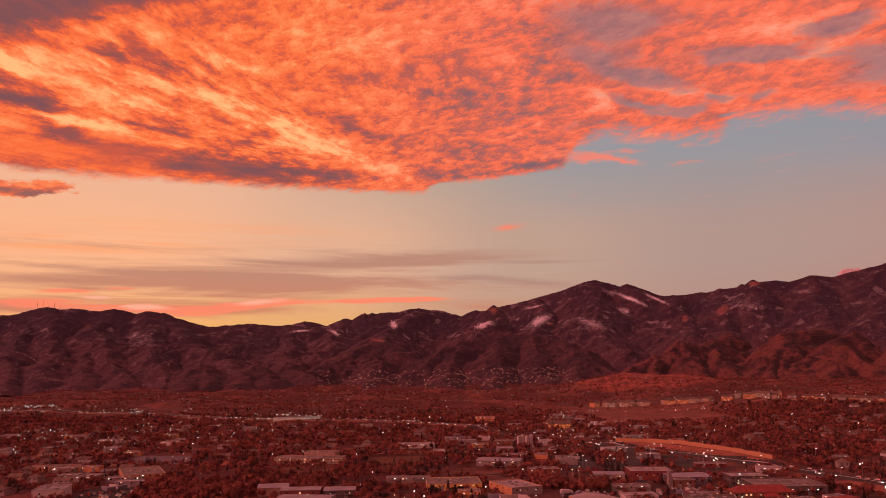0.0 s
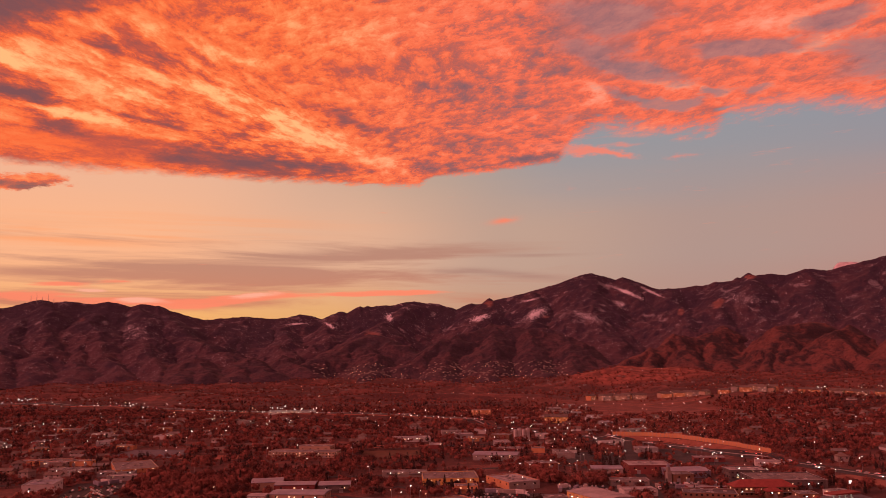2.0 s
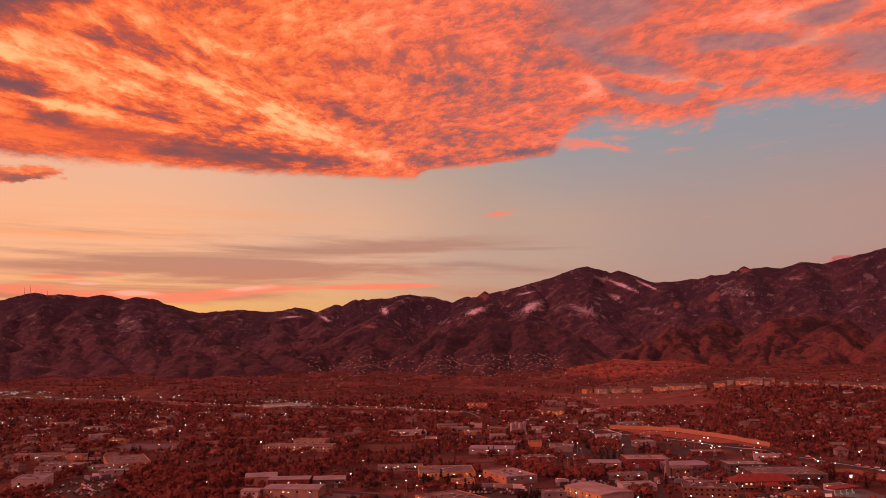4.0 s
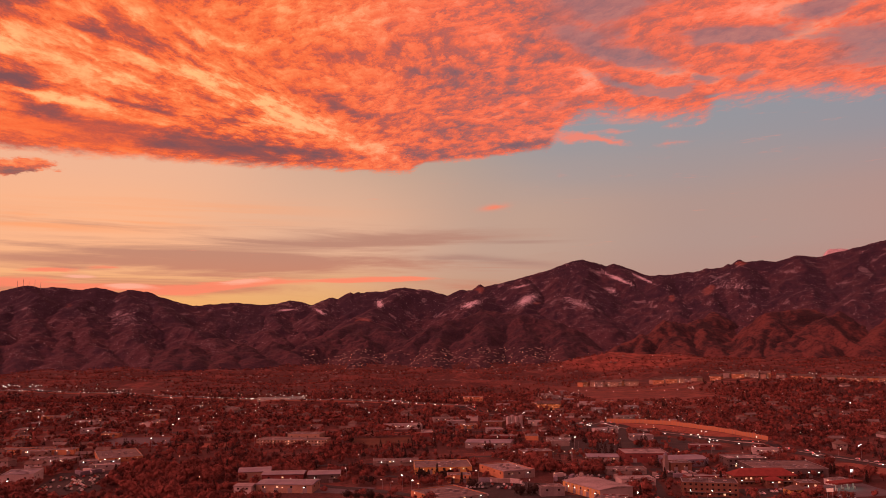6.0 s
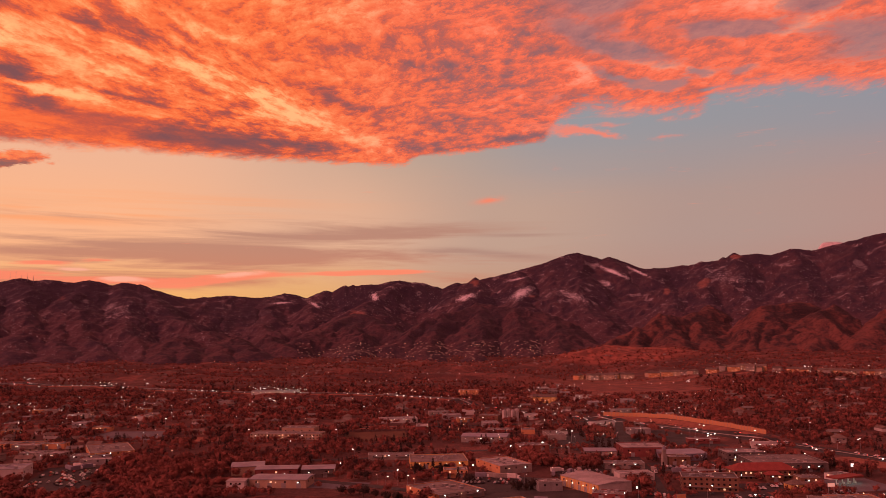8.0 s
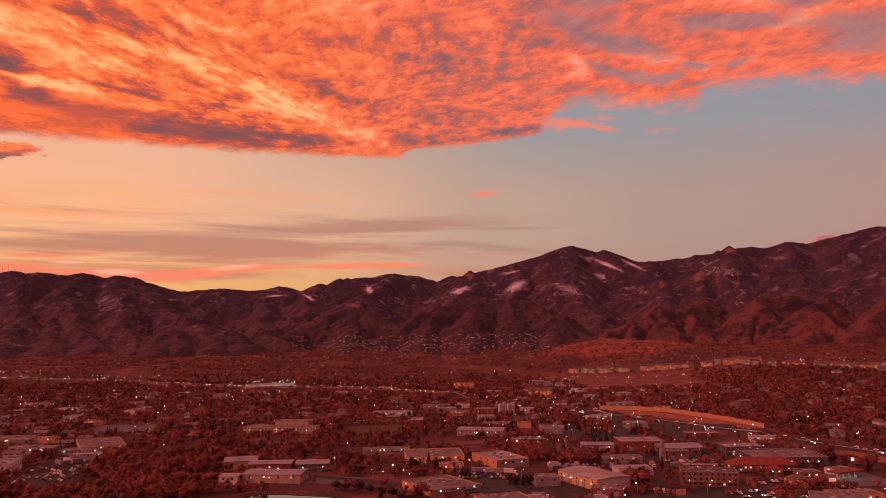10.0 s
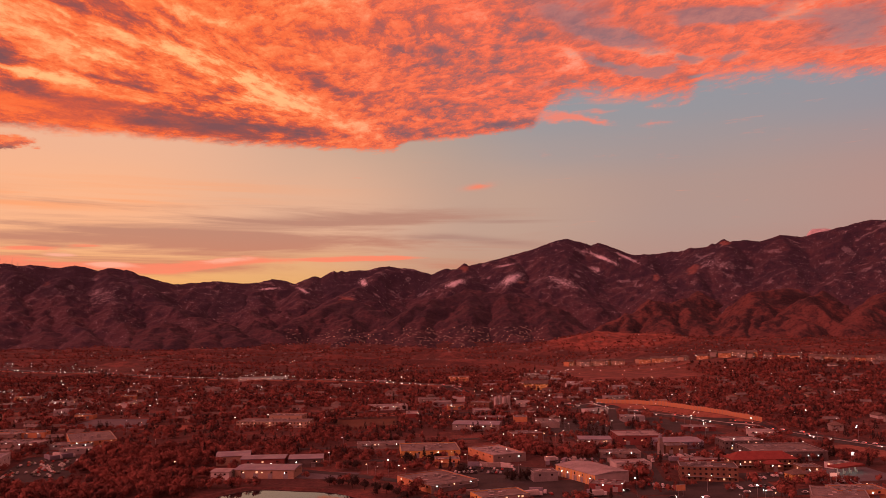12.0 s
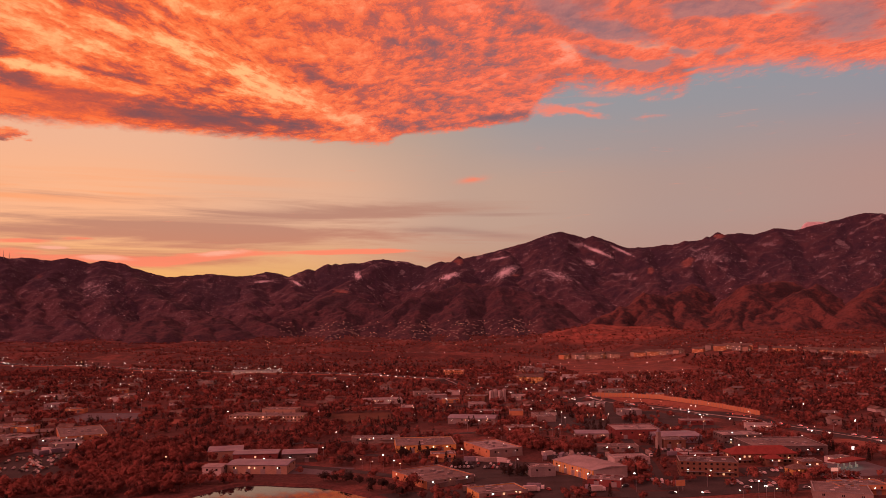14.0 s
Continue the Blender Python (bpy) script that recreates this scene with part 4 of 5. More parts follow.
    if kind == "flat" and w > 16:
        bm = bmesh.new()
        for k in range(int(d / 7)):
            y0 = (k + 0.6) * d / int(d / 7)
            tube(bm, (w * 0.12, y0, h - 0.32), (w * rng.uniform(0.5, 0.88), y0, h - 0.32), 0.14, 0.14, 5)
        if len(bm.verts):
            part("roof_pipe", bm, STEEL, top)
        else:
            bm.free()
        for k in range(0 if group else 3):
            piece("skylight", shared_box("skylight", 2.4, 1.3, 0.4, WALLS["white"]), top, rng.uniform(0.15, 0.85) * w, rng.uniform(0.2, 0.8) * d, h - 0.5)
    if kind == "flat":
        for i in range(units):
            sx = rng.uniform(1.6, 3.2)
            piece("roof_unit", shared_box("roof_unit", 2.6 if sx < 2.4 else 3.4, 1.9, 1.3, STEEL), top, rng.uniform(0.15, 0.85) * w, rng.uniform(0.2, 0.8) * d, h - 0.5,
                  rng.choice((0, 90)))
    return b


B = building
# white warehouse: the lamp light on its front is put into the yellow wall
B("warehouse", 93, 620, 44, -65, 28, 7.2, "yellow", "white", "long white warehouse, front coloured yellow for lamp light, white roof", lit=0.3, doors=5, units=1, ribs=True, kind="low", side="white")
B("annex", 105, 569, 21, -23, 15, 4.5, "maroon", "pale", "low maroon brick annex of a warehouse", "annex")
B("shed", 74, 597, 17, 7, 13, 6.2, "metal", "pale", "tall grey ribbed metal shed", "shed", lit=0, doors=1, units=0, ribs=True)
# the factory's ochre side stands for light falling on that wall
B("factory", 54, 666, 28, 22, 44, 6.2, "pale", "white", "factory hall, side wall coloured ochre as if lit, pale roof", "factory", units=6, side="orange")
B("factory_office", 10, 655, 18, 2, 12, 6, "orange", "pale", "small ochre factory office with a red sign band", "office", lit=0.5, units=2)
# tan block mill; its yellow walls have the light on them painted in
B("mill", -16, 696, 47, 3, 40, 5.6, "yellow", "pale", "wide tan block mill, walls coloured yellow as if lit", "factory", units=7, lit=0.1, side="yellow")
B("lodge", -54, 743, 40, 2, 14, 4.5, "pale", "pale", "long low pale lodge with lit bays", "lodge", lit=0.7, doors=0, units=2)
B("hangar", -156, 677, 25, 10, 24, 6.8, "tan", "slate", "tan hangar with rounded blue-grey roof", "hangar", kind="low", doors=1, lit=0)
B("depot", -131, 627, 42, -7, 22, 6.2, "tan", "slate", "tan depot with low grey metal roof", "depot", kind="low", doors=4, lit=0.1)
B("depot", -134, 660, 32, 2, 18, 7.5, "maroon", "slate", "maroon depot with white doors and metal roof", "depot", kind="low", doors=4, lit=0.1)
B("workshop", -99, 663, 25, 5, 20, 6.5, "dark", "slate", "dark workshop with a lit awning", "workshop", kind="low", doors=2, lit=0.5)
B("storage_hut", -146, 621, 13, -5, 13, 6, "white", "white", "small white storage hut beside the depot", "hut", kind="low", doors=1, lit=0, units=0)
B("school", -189, 895, 75, -9, 24, 6, "tan", "pale", "long tan school with flat roofs", "school", storeys=2, doors=3, units=6)
B("school_gym", -160, 918, 36, -9, 20, 9, "tan", "pale", "raised tan school gymnasium block", "school", doors=0, units=2)
B("hall", -60, 1027, 47, 7, 24, 5, "white", "white", "long low white hall among trees", "hall", lit=0.3)
B("arena", 32, 850, 46, -12, 28, 6, "pale", "slate", "broad sports hall with blue-grey roof", "hall", kind="low", units=0, doors=4)
B("block_house", 63, 1041, 24, -18, 18, 7, "brown", "pale", "brown block building beside white silos", "warehouse")
B("strip_shop", 62, 909, 28, -12, 18, 5, "maroon", "pale", "low maroon strip shop with lit front", "shop", lit=0.6)
B("box_store", 120, 1046, 17, -8, 18, 6, "white", "white", "small white box store", "shop")
B("long_shed", 135, 740, 27, -6, 20, 6, "pale", "slate", "pale shed with a metal roof", "shed", kind="low")
B("brick_hall", 169, 743, 38, -3, 34, 8, "maroon", "white", "large maroon hall with pale roof", "warehouse", lit=0.1)
B("row_shop", 139, 683, 32, -3, 14, 4.5, "pale", "pale", "long low row of pale shops", "shop", doors=4)
B("metal_hall", 199, 716, 35, 3, 28, 6, "slate", "slate", "blue-grey metal hall with ridged roof", "warehouse", kind="low", doors=3, ribs=True)
B("brown_block", 195, 693, 17, 3, 16, 7, "brown", "pale", "plain brown block building", "warehouse", units=2)
B("terrace_office", 247, 706, 32, -1, 22, 8, "dark", "white", "two-storey dark office with pale roof", "office", storeys=2, lit=0.35)
B("motel", 221, 626, 47, 0, 16, 7.2, "brown", "red", "two-storey motel with a red hipped roof", "motel", kind="hip", storeys=2, lit=0.35, doors=0)
B("motel_wing", 242, 618, 12, 0, 8, 5.2, "brown", "red", "motel porch wing with red roof", "motel", kind="hip", lit=0.5, doors=1)
B("office_block", 172, 593, 37, -14, 20, 9.6, "brown", "dark", "dark brown office block of three storeys", "office", storeys=3, lit=0.12, doors=1, units=4)
B("superstore", 251, 658, 55, -3, 42, 7, "dark", "pale", "huge dark superstore with pale gravel roof", "shop", units=8, lit=0.1)
B("diner", 259, 602, 14, -3, 13, 6, "brown", "pale", "small brown diner with flat roof", "diner", lit=0.3)
B("ribbed_store", 223, 517, 30, -24, 28, 6, "pale", "pale", "pale ribbed metal store", "warehouse", ribs=True, lit=0, doors=2)
B("corner_shop", 245, 529, 30, 1, 15, 6, "orange", "pale", "ochre corner shop with lit sign band", "shop", lit=0.4)
# pale store whose lit side is drawn by a yellow wall colour
B("yellow_store", 34, 531, 31, 18, 19, 5, "pale", "pale", "pale store, side wall coloured yellow as if lit", "shop", lit=0.35, doors=2, side="yellow")
# ochre on the long shop's side is its orange light, kept in the colour
B("long_shop", 5, 567, 36, 32, 42, 4.8, "pale", "pale", "long shop, side wall coloured ochre as if lit, gravel roof", "shop", lit=0.4, doors=4, units=9, side="orange")
B("academy", -306, 774, 38, 26, 64, 5, "orange", "pale", "ochre academy building with flat roof", "school", units=5)
B("row_shed", -320, 765, 33, 9, 16, 4, "metal", "pale", "low grey metal row of sheds", "shed", units=0)
B("flat_shed", -356, 774, 23, -6, 20, 5, "pale", "white", "pale flat-roofed shed beside others", "shed", units=1)
B("flat_shed", -408, 837, 27, -6, 20, 5, "pale", "white", "pale flat-roofed shed by the trees", "shed", units=1)
B("ochre_shed", -382, 841, 23, 2, 14, 5, "orange", "pale", "low ochre shed beside trees", "shed", units=1)
B("hotel", 52, 1391, 33, -9, 16, 13, "orange", "dark", "four-storey ochre hotel above trees", "hotel", storeys=4, lit=0.35, doors=0)
B("market_hall", -300, 1410, 80, 6, 26, 6, "white", "pale", "long market hall with bright lights", "hall", lit=0.8, units=4)
# the inn's yellow lighting is painted as its wall colour
B("inn", 163, 1279, 36, -9, 16, 9, "yellow", "brown", "three-storey inn coloured yellow as if lit, with gabled roof", "hotel", kind="gable", storeys=3, lit=0.5, doors=0)
B("red_hall", 82, 777, 28, 7, 18, 6, "brick", "pale", "low red brick hall behind trees", "warehouse")
B("car_hall", -337, 664, 24, 12, 30, 9, "white", "slate", "white car hall with lit front", "garage", doors=3, lit=0.2)
B("ochre_hall", -437, 846, 50, 2, 18, 5, "orange", "pale", "long low ochre hall", "warehouse")
B("pale_hall", -372, 779, 26, 11, 16, 5, "pale", "white", "low pale hall beside the car lot", "warehouse")
B("garage", -300, 738, 30, 8, 14, 4.5, "metal", "white", "open grey garage beside the car lot", "garage", units=0)


def silo(x, y, r, h, label, top=True):
    s = thing("silo", pose(x, y, 0), label, "silo", "white silos")
    bm = bmesh.new()
    tube(bm, (0, 0, 0), (0, 0, h), r, r, 20)
    part("barrel", bm, WALLS["white"], s)
    bm = bmesh.new()
    tube(bm, (0, 0, h), (0, 0, h + r * 0.5), r * 1.04, r * 0.25, 20)
    part("cap", bm, STEEL, s)
    bm = bmesh.new()
    for k in range(int(h / 0.8)):
        box(bm, -0.25, -r - 0.2, 0.4 + k * 0.8, 0.25, -r - 0.1, 0.46 + k * 0.8)
    box(bm, -0.3, -r - 0.2, 0, -0.24, -r, h)
    box(bm, 0.24, -r - 0.2, 0, 0.3, -r, h)
    part("ladder", bm, STEEL, s)


for i in range(4):
    silo(94 + i * 5.2, 1034 + (i % 2) * 2, 2.5, 13.0 + (i % 2) * 1.2, "tall white concrete silo in a row")
keep_clear(101, 1034, 0, 14, 8)


def pylon_tower(x, y):
    t = thing("tower", pose(x, y, 0, 0, 0, 12), "slim pale stepped tower beside a hall", "tower")
    bm = bmesh.new()
    box(bm, -1.9, -1.9, 0, 1.9, 1.9, 8.5, 0.1)
    part("base", bm, WALLS["pale"], t)
    bm = bmesh.new()
    box(bm, -1.4, -1.4, 8.5, 1.4, 1.4, 13.0, 0.1)
    part("shaft", bm, WALLS["pale"], t)
    bm = bmesh.new()
    bmesh.ops.create_cone(bm, cap_ends=True, segments=4, radius1=2.0, radius2=0.1, depth=2.6, matrix=pose(0, 0, 14.3, 0, 0, 45))
    part("spire", bm, ROOFS["slate"], t)


pylon_tower(191, 696)


def pole_sign(x, y, h, w, tall, mat, label):
    s = thing("pole_sign", pose(x, y, 0), label, "sign")
    bm = bmesh.new()
    tube(bm, (-w * 0.35, 0, 0), (-w * 0.35, 0, h), 0.22, 0.22, 8)
    part("post", bm, STEEL, s)
    bm = bmesh.new()
    tube(bm, (w * 0.35, 0, 0), (w * 0.35, 0, h), 0.22, 0.22, 8)
    part("post", bm, STEEL, s)
    bm = bmesh.new()
    box(bm, -w / 2, -0.25, h - tall, w / 2, 0.25, h, 0.06)
    panel = part("sign_box", bm, STEEL, s)
    bm = bmesh.new()
    box(bm, -w / 2 + 0.2, -0.32, h - tall + 0.2, w / 2 - 0.2, -0.24, h - 0.2)
    part("sign_face", bm, mat, panel, "lit sign face")


SIGN_WHITE = glow("lit_white_sign", (1.0, 0.92, 0.88), 1.3)


def billboard(x, y, turn):
    b = thing("billboard", pose(x, y, 0, 0, 0, turn), "small ochre billboard on two steel legs", "billboard")
    for px in (-1.6, 1.6):
        bm = bmesh.new()
        tube(bm, (px, 0.2, 0), (px, 0.2, 6.5), 0.16, 0.14, 8)
        part("leg", bm, STEEL, b)
    bm = bmesh.new()
    box(bm, -3.2, -0.15, 3.2, 3.2, 0.1, 7.0, 0.04)
    frame_part = part("board", bm, STEEL, b)
    bm = bmesh.new()
    box(bm, -3.0, -0.22, 3.4, 3.0, -0.16, 6.8)
    part("poster", bm, WALLS["orange"], frame_part, "plain ochre poster")


billboard(157, 548, 10)
billboard(300, 548, 0)
SIGN_PINK = glow("lit_pink_sign", (1.0, 0.45, 0.3), 0.3)
pole_sign(313, 634, 10.0, 2.6, 2.6, SIGN_WHITE, "tall pole sign with a glowing white face")
pole_sign(262, 566, 9, 5.0, 2.6, SIGN_PINK, "low pole sign glowing pink")
pole_sign(306, 552, 6, 3.0, 1.8, SIGN_PINK, "roadside sign board on two posts")
pole_sign(345, 640, 9, 2.6, 2.4, SIGN_WHITE, "tall roadside pole sign with lit face")


def fuel_canopy(x, y):
    s = thing("fuel_station_canopy", pose(x, y, 0, 0, 0, 24), "fuel station canopy with red fascia and bright underside", "canopy")
    bm = bmesh.new()
    box(bm, -13, -5, 5.0, 13, 5, 6.1, 0.08)
    part("canopy_roof", bm, ROOFS["red"], s)
    bm = bmesh.new()
    box(bm, -12.6, -4.6, 4.92, 12.6, 4.6, 4.99)
    part("lit_soffit", bm, glow("canopy_light", (0.95, 1.0, 0.80), 0.9), s, "bright white soffit lights")
    for px in (-9, -3, 3, 9):
        bm = bmesh.new()
        box(bm, px - 0.3, -0.3, 0, px + 0.3, 0.3, 4.92)
        part("post", bm, WALLS["white"], s)
        bm = bmesh.new()
        box(bm, px - 0.45, -1.6, 0.15, px + 0.45, -0.8, 1.9, 0.05)
        part("pump", bm, WALLS["white"], s)


fuel_canopy(293, 607)
B("kiosk", 292, 622, 16, 20, 8, 4.2, "white", "pale", "white lit kiosk of the fuel station", "kiosk", lit=0.8, doors=0, units=1)
B("burger_shop", 243, 582, 12, 8, 9, 5, "yellow", "brown", "small shop glowing with warm light", "shop", kind="hip", lit=0.9, doors=0)


def sound_wall():
    """Panels between posts along the top of the highway bank."""
    line = np.array(WALL_LINE, float)
    seg = np.linalg.norm(np.diff(line, axis=0), axis=1)
    s = np.concatenate([[0], np.cumsum(seg)])
    n = int(s[-1] / 5.0)
    w = thing("sound_wall", Matrix.Identity(4), "long tan concrete sound wall, panels coloured ochre as if lit, tan posts", "wall", kind="structure")
    # concrete panels get an ochre colour in place of orange light on them
    post, panel = shared_box("post", 0.7, 0.6, 5.7, WALLS["tan"]), shared_box("panel", 4.6, 0.25, 5.0, WALLS["orange"])
    for i in range(n):
        d0 = s[-1] * i / n
        x, y = np.interp(d0, s, line[:, 0]), np.interp(d0, s, line[:, 1])
        x2, y2 = np.interp(s[-1] * (i + 1) / n, s, line[:, 0]), np.interp(s[-1] * (i + 1) / n, s, line[:, 1])
        turn = math.degrees(math.atan2(y2 - y, x2 - x))
        z = float(land((x + x2) / 2, (y + y2) / 2)) - 0.3 + 0.25 * math.sin(i * 0.9)
        piece("post", post, w, x, y, z, turn)
        piece("panel", panel, w, (x + x2) / 2, (y + y2) / 2, z, turn)
        keep_clear((x + x2) / 2, (y + y2) / 2, turn, 4, 8)
        keep_clear((x + x2) / 2 - 28, (y + y2) / 2 - 26, turn, 6, 30)


sound_wall()

# ---- houses, apartments, small works ----


def house_proto(w, d, h, wall, roof, label, kind):
    b = building("house", 0, 0, w, 0, d, h, wall, roof, label, "house", kind, 1, 0.12, 1, 0, group="suburban houses", wstep=5.0)
    bm = bmesh.new()
    box(bm, w * 0.7, d * 0.6, h, w * 0.7 + 0.9, d * 0.6 + 0.9, h + d * 0.28 + 0.6)
    part("chimney", bm, WALLS["brick"], [c for c in b.children if c.name.startswith("roof")][0])
    return b


def scatter(protos, places, jitter=8.0):
    """The first of each kind stands at a place too; the rest are copies."""
    used = set()
    for i, (x, y, turn) in enumerate(places):
        p = protos[i % len(protos)]
        m = pose(x, y, float(land(x, y)) - 0.05, 0, 0, turn + DICE.uniform(-jitter, jitter))
        if i % len(protos) not in used:
            used.add(i % len(protos))
            p.matrix_basis = m
        else:
            copy_thing(p, m)
        keep_clear(x, y, turn, 11, 8)


def is_clear(x, y, margin=0.0):
    for cx, cy, c, s, hx, hy in CLEAR:
        dx, dy = x - cx, y - cy
        if abs(dx * c + dy * s) < hx + margin and abs(dy * c - dx * s) < hy + margin:
            return False
    return True


def free_places(n, x0, x1, y0, y1, margin, seed, wedge=0.62):
    rng, out = random.Random(seed), []
    for _ in range(n * 40):
        x, y = rng.uniform(x0, x1), rng.uniform(y0, y1)
        if abs(x) < wedge * y and is_clear(x, y, margin):
            out.append((x, y, rng.choice((0, 0, 90, 12, -10))))
            keep_clear(x, y, 0, margin, margin)
            if len(out) == n:
                break
    return out


HOUSES = [house_proto(13, 9, 3.6, "tan", "brown", "tan suburban house with brown gabled roof", "gable"),
          house_proto(15, 9, 3.4, "white", "brown", "white suburban house with gabled roof", "gable"),
          house_proto(11, 10, 5.4, "pale", "brown", "two-storey pale house with hipped roof", "hip"),
          house_proto(14, 8, 3.4, "brown", "pale", "low brown house with pale roof", "gable")]
scatter(HOUSES, free_places(40, 330, 900, 780, 1450, 15, 1) + free_places(52, -850, -150, 930, 1400, 15, 2) + free_places(22, -520, -340, 690, 930, 14, 3)
        + free_places(16, -120, 200, 900, 1300, 15, 4))


def works_proto(w, d, h, wall, roof, label, lit):
    return building("works", 0, 0, w, 0, d, h, wall, roof, label, "workshop", "flat", 1, lit, 2, 2, group="small works")


WORKS = [works_proto(26, 16, 5, "white", "white", "white flat-roofed works building", 0.3),
         works_proto(34, 18, 5.5, "pale", "pale", "pale flat-roofed works building", 0.2),
         works_proto(20, 14, 5, "orange", "pale", "ochre works building with lit front", 0.5),
         works_proto(18, 22, 6, "metal", "white", "grey metal works building", 0.1),
         works_proto(30, 13, 4.5, "maroon", "white", "maroon works building with white roof", 0.3)]
scatter(WORKS, free_places(30, 100, 300, 780, 1100, 19, 11) + free_places(10, -20, 110, 950, 1120, 18, 12) + free_places(9, -560, -360, 880, 1150, 18, 13)
        + free_places(16, -700, 300, 1200, 1400, 20, 14) + free_places(6, -460, -340, 740, 880, 18, 15) + free_places(5, 130, 230, 620, 700, 15, 16)
        + free_places(9, 200, 420, 1350, 1620, 20, 17))


def apartment_proto(w, wall, label):
    return building("apartment_house", 0, 0, w, 0, 14, 10.5, wall, "brown", label, "apartment house", "gable", 3, 0.6, 0, 0, group="apartment row", wstep=6.0)


APARTMENTS = [apartment_proto(24, "orange", "three-storey ochre apartment house with gabled roof"), apartment_proto(30, "tan", "three-storey tan apartment house with brown roof"),
              apartment_proto(18, "pale", "three-storey pale apartment house with gabled roof")]
row = []
for i in range(44):
    f = i / 43
    x = np.interp(f, (0, 0.25, 0.45, 0.75, 0.9, 1), (350, 484, 590, 782, 830, 870)) + DICE.uniform(-8, 8)
    y = np.interp(f, (0, 0.25, 0.45, 0.75, 0.9, 1), (1837, 1879, 1800, 1690, 1550, 1450)) + DICE.uniform(-14, 14)
    if 0.2 < f < 0.26:
        continue
    row.append((x, y, DICE.choice((-14, -20, -30, 50))))
    keep_clear(x - 14, y - 40, -15, 24, 58)
scatter(APARTMENTS, row)

# ---- cars ----


def car_proto(paint, label):
    c = thing("car", Matrix.Identity(4), label, "car", "cars")
    bm = bmesh.new()
    box(bm, -0.9, -2.2, 0.35, 0.9, 2.2, 0.95, 0.14)
    part("body", bm, paint, c)
    bm = bmesh.new()
    box(bm, -0.78, -1.1, 0.95, 0.78, 1.5, 1.5, 0.2)
    part("cabin", bm, paint, c)
    bm = bmesh.new()
    box(bm, -0.81, -1.02, 1.02, 0.81, 1.42, 1.34)
    part("glazing", bm, GLASS, c)
    tyre = bmesh.new()
    tube(tyre, (-0.12, 0, 0), (0.12, 0, 0), 0.34, 0.34, 10)
    me = bpy.data.meshes.new("wheel")
    tyre.to_mesh(me)
    tyre.free()
    me.materials.append(ROOFS["dark"])
    for x in (-0.82, 0.82):
        for y in (-1.4, 1.4):
            piece("wheel", me, c, x, y, 0.34)
    return c


def lamps_on(c, away):
    lamp, tail = shared_box("headlight", 0.6, 0.16, 0.42, LAMP_HEAD), shared_box("tail_light", 0.4, 0.1, 0.25, LAMP_RED)
    for x in (-0.6, 0.6):
        if away:
            piece("tail_light", tail, c, x, 2.23, 0.6)
        else:
            piece("headlight", lamp, c, x, -2.24, 0.5)
    return c


PAINT = [surface("white_car_paint", (0.6, 0.6, 0.6), (0.7, 0.7, 0.7), 0.5, 3, 0.3, spec=0.5), surface("silver_car_paint", (0.3, 0.31, 0.32), (0.4, 0.4, 0.41), 0.5, 3, 0.3, spec=0.5),
         surface("dark_car_paint", (0.02, 0.022, 0.03), (0.04, 0.04, 0.05), 0.5, 3, 0.3, spec=0.5), surface("red_car_paint", (0.22, 0.02, 0.02), (0.3, 0.03, 0.03), 0.5, 3, 0.3, spec=0.5)]
NAMES = ["white", "silver", "dark", "red"]
PARKED = [car_proto(p, n + " car parked on the lot") for p, n in zip(PAINT, NAMES)]
DRIVEN = [lamps_on(car_proto(p, n + " car on the road with headlights on"), False) for p, n in zip(PAINT[:3], NAMES)]
AWAY = [lamps_on(car_proto(p, n + " car driving off with red tail lights"), True) for p, n in zip(PAINT[:3], NAMES)]


def set_cars(protos, places):
    seen = set()
    for x, y, turn in places:
        i = DICE.randrange(len(protos))
        m = pose(x, y, float(land(x, y)) + 0.24, 0, 0, turn)
        if i in seen:
            copy_thing(protos[i], m)
        else:
            seen.add(i)
            protos[i].matrix_basis = m


def rows_of_cars(x, y, turn, nx, ny, dx=2.9, dy=6.5, fill=0.8):
    c, s = math.cos(radians(turn)), math.sin(radians(turn))
    out = []
    for i in range(nx):
        for j in range(ny):
            if DICE.random() < fill:
                u, v = (i - (nx - 1) / 2) * dx, (j - (ny - 1) / 2) * dy
                out.append((x + u * c - v * s, y + u * s + v * c, turn + DICE.choice((0, 180)) + DICE.uniform(-4, 4)))
    return out


set_cars(PARKED, rows_of_cars(-284, 672, 12, 14, 11, fill=0.36) + rows_of_cars(45, 636, -12, 15, 3, fill=0.45) + rows_of_cars(245, 600, 0, 16, 3, fill=0.5)
         + rows_of_cars(118, 668, 0, 12, 3, fill=0.5) + rows_of_cars(20, 600, 20, 16, 2, fill=0.5) + rows_of_cars(215, 684, 0, 18, 2, fill=0.6)
         + rows_of_cars(205, 566, -4, 14, 2, fill=0.5) + rows_of_cars(272, 574, 8, 9, 2, fill=0.6) + rows_of_cars(150, 575, -14, 8, 2, fill=0.5) + rows_of_cars(66, 556, 8, 10, 1, fill=0.6))
traffic, leaving = [], []
q = 3
while q < len(hw) - 2:
    i = int(q)
    d = hw[i + 1] - hw[i]
    d = d / np.linalg.norm(d)
    side = DICE.choice((-1, 1))
    off = side * DICE.choice((3.5, 7.0, 10.5))
    p = hw[i] + (hw[i + 1] - hw[i]) * (q - i)
    turn = math.degrees(math.atan2(d[1], d[0])) - 90
    # the line runs away from the eye: traffic on its left comes towards it
    (traffic if side > 0 else leaving).append((p[0] - d[1] * off, p[1] + d[0] * off, turn if side > 0 else turn + 180))
    q += DICE.uniform(0.35, 1.4)
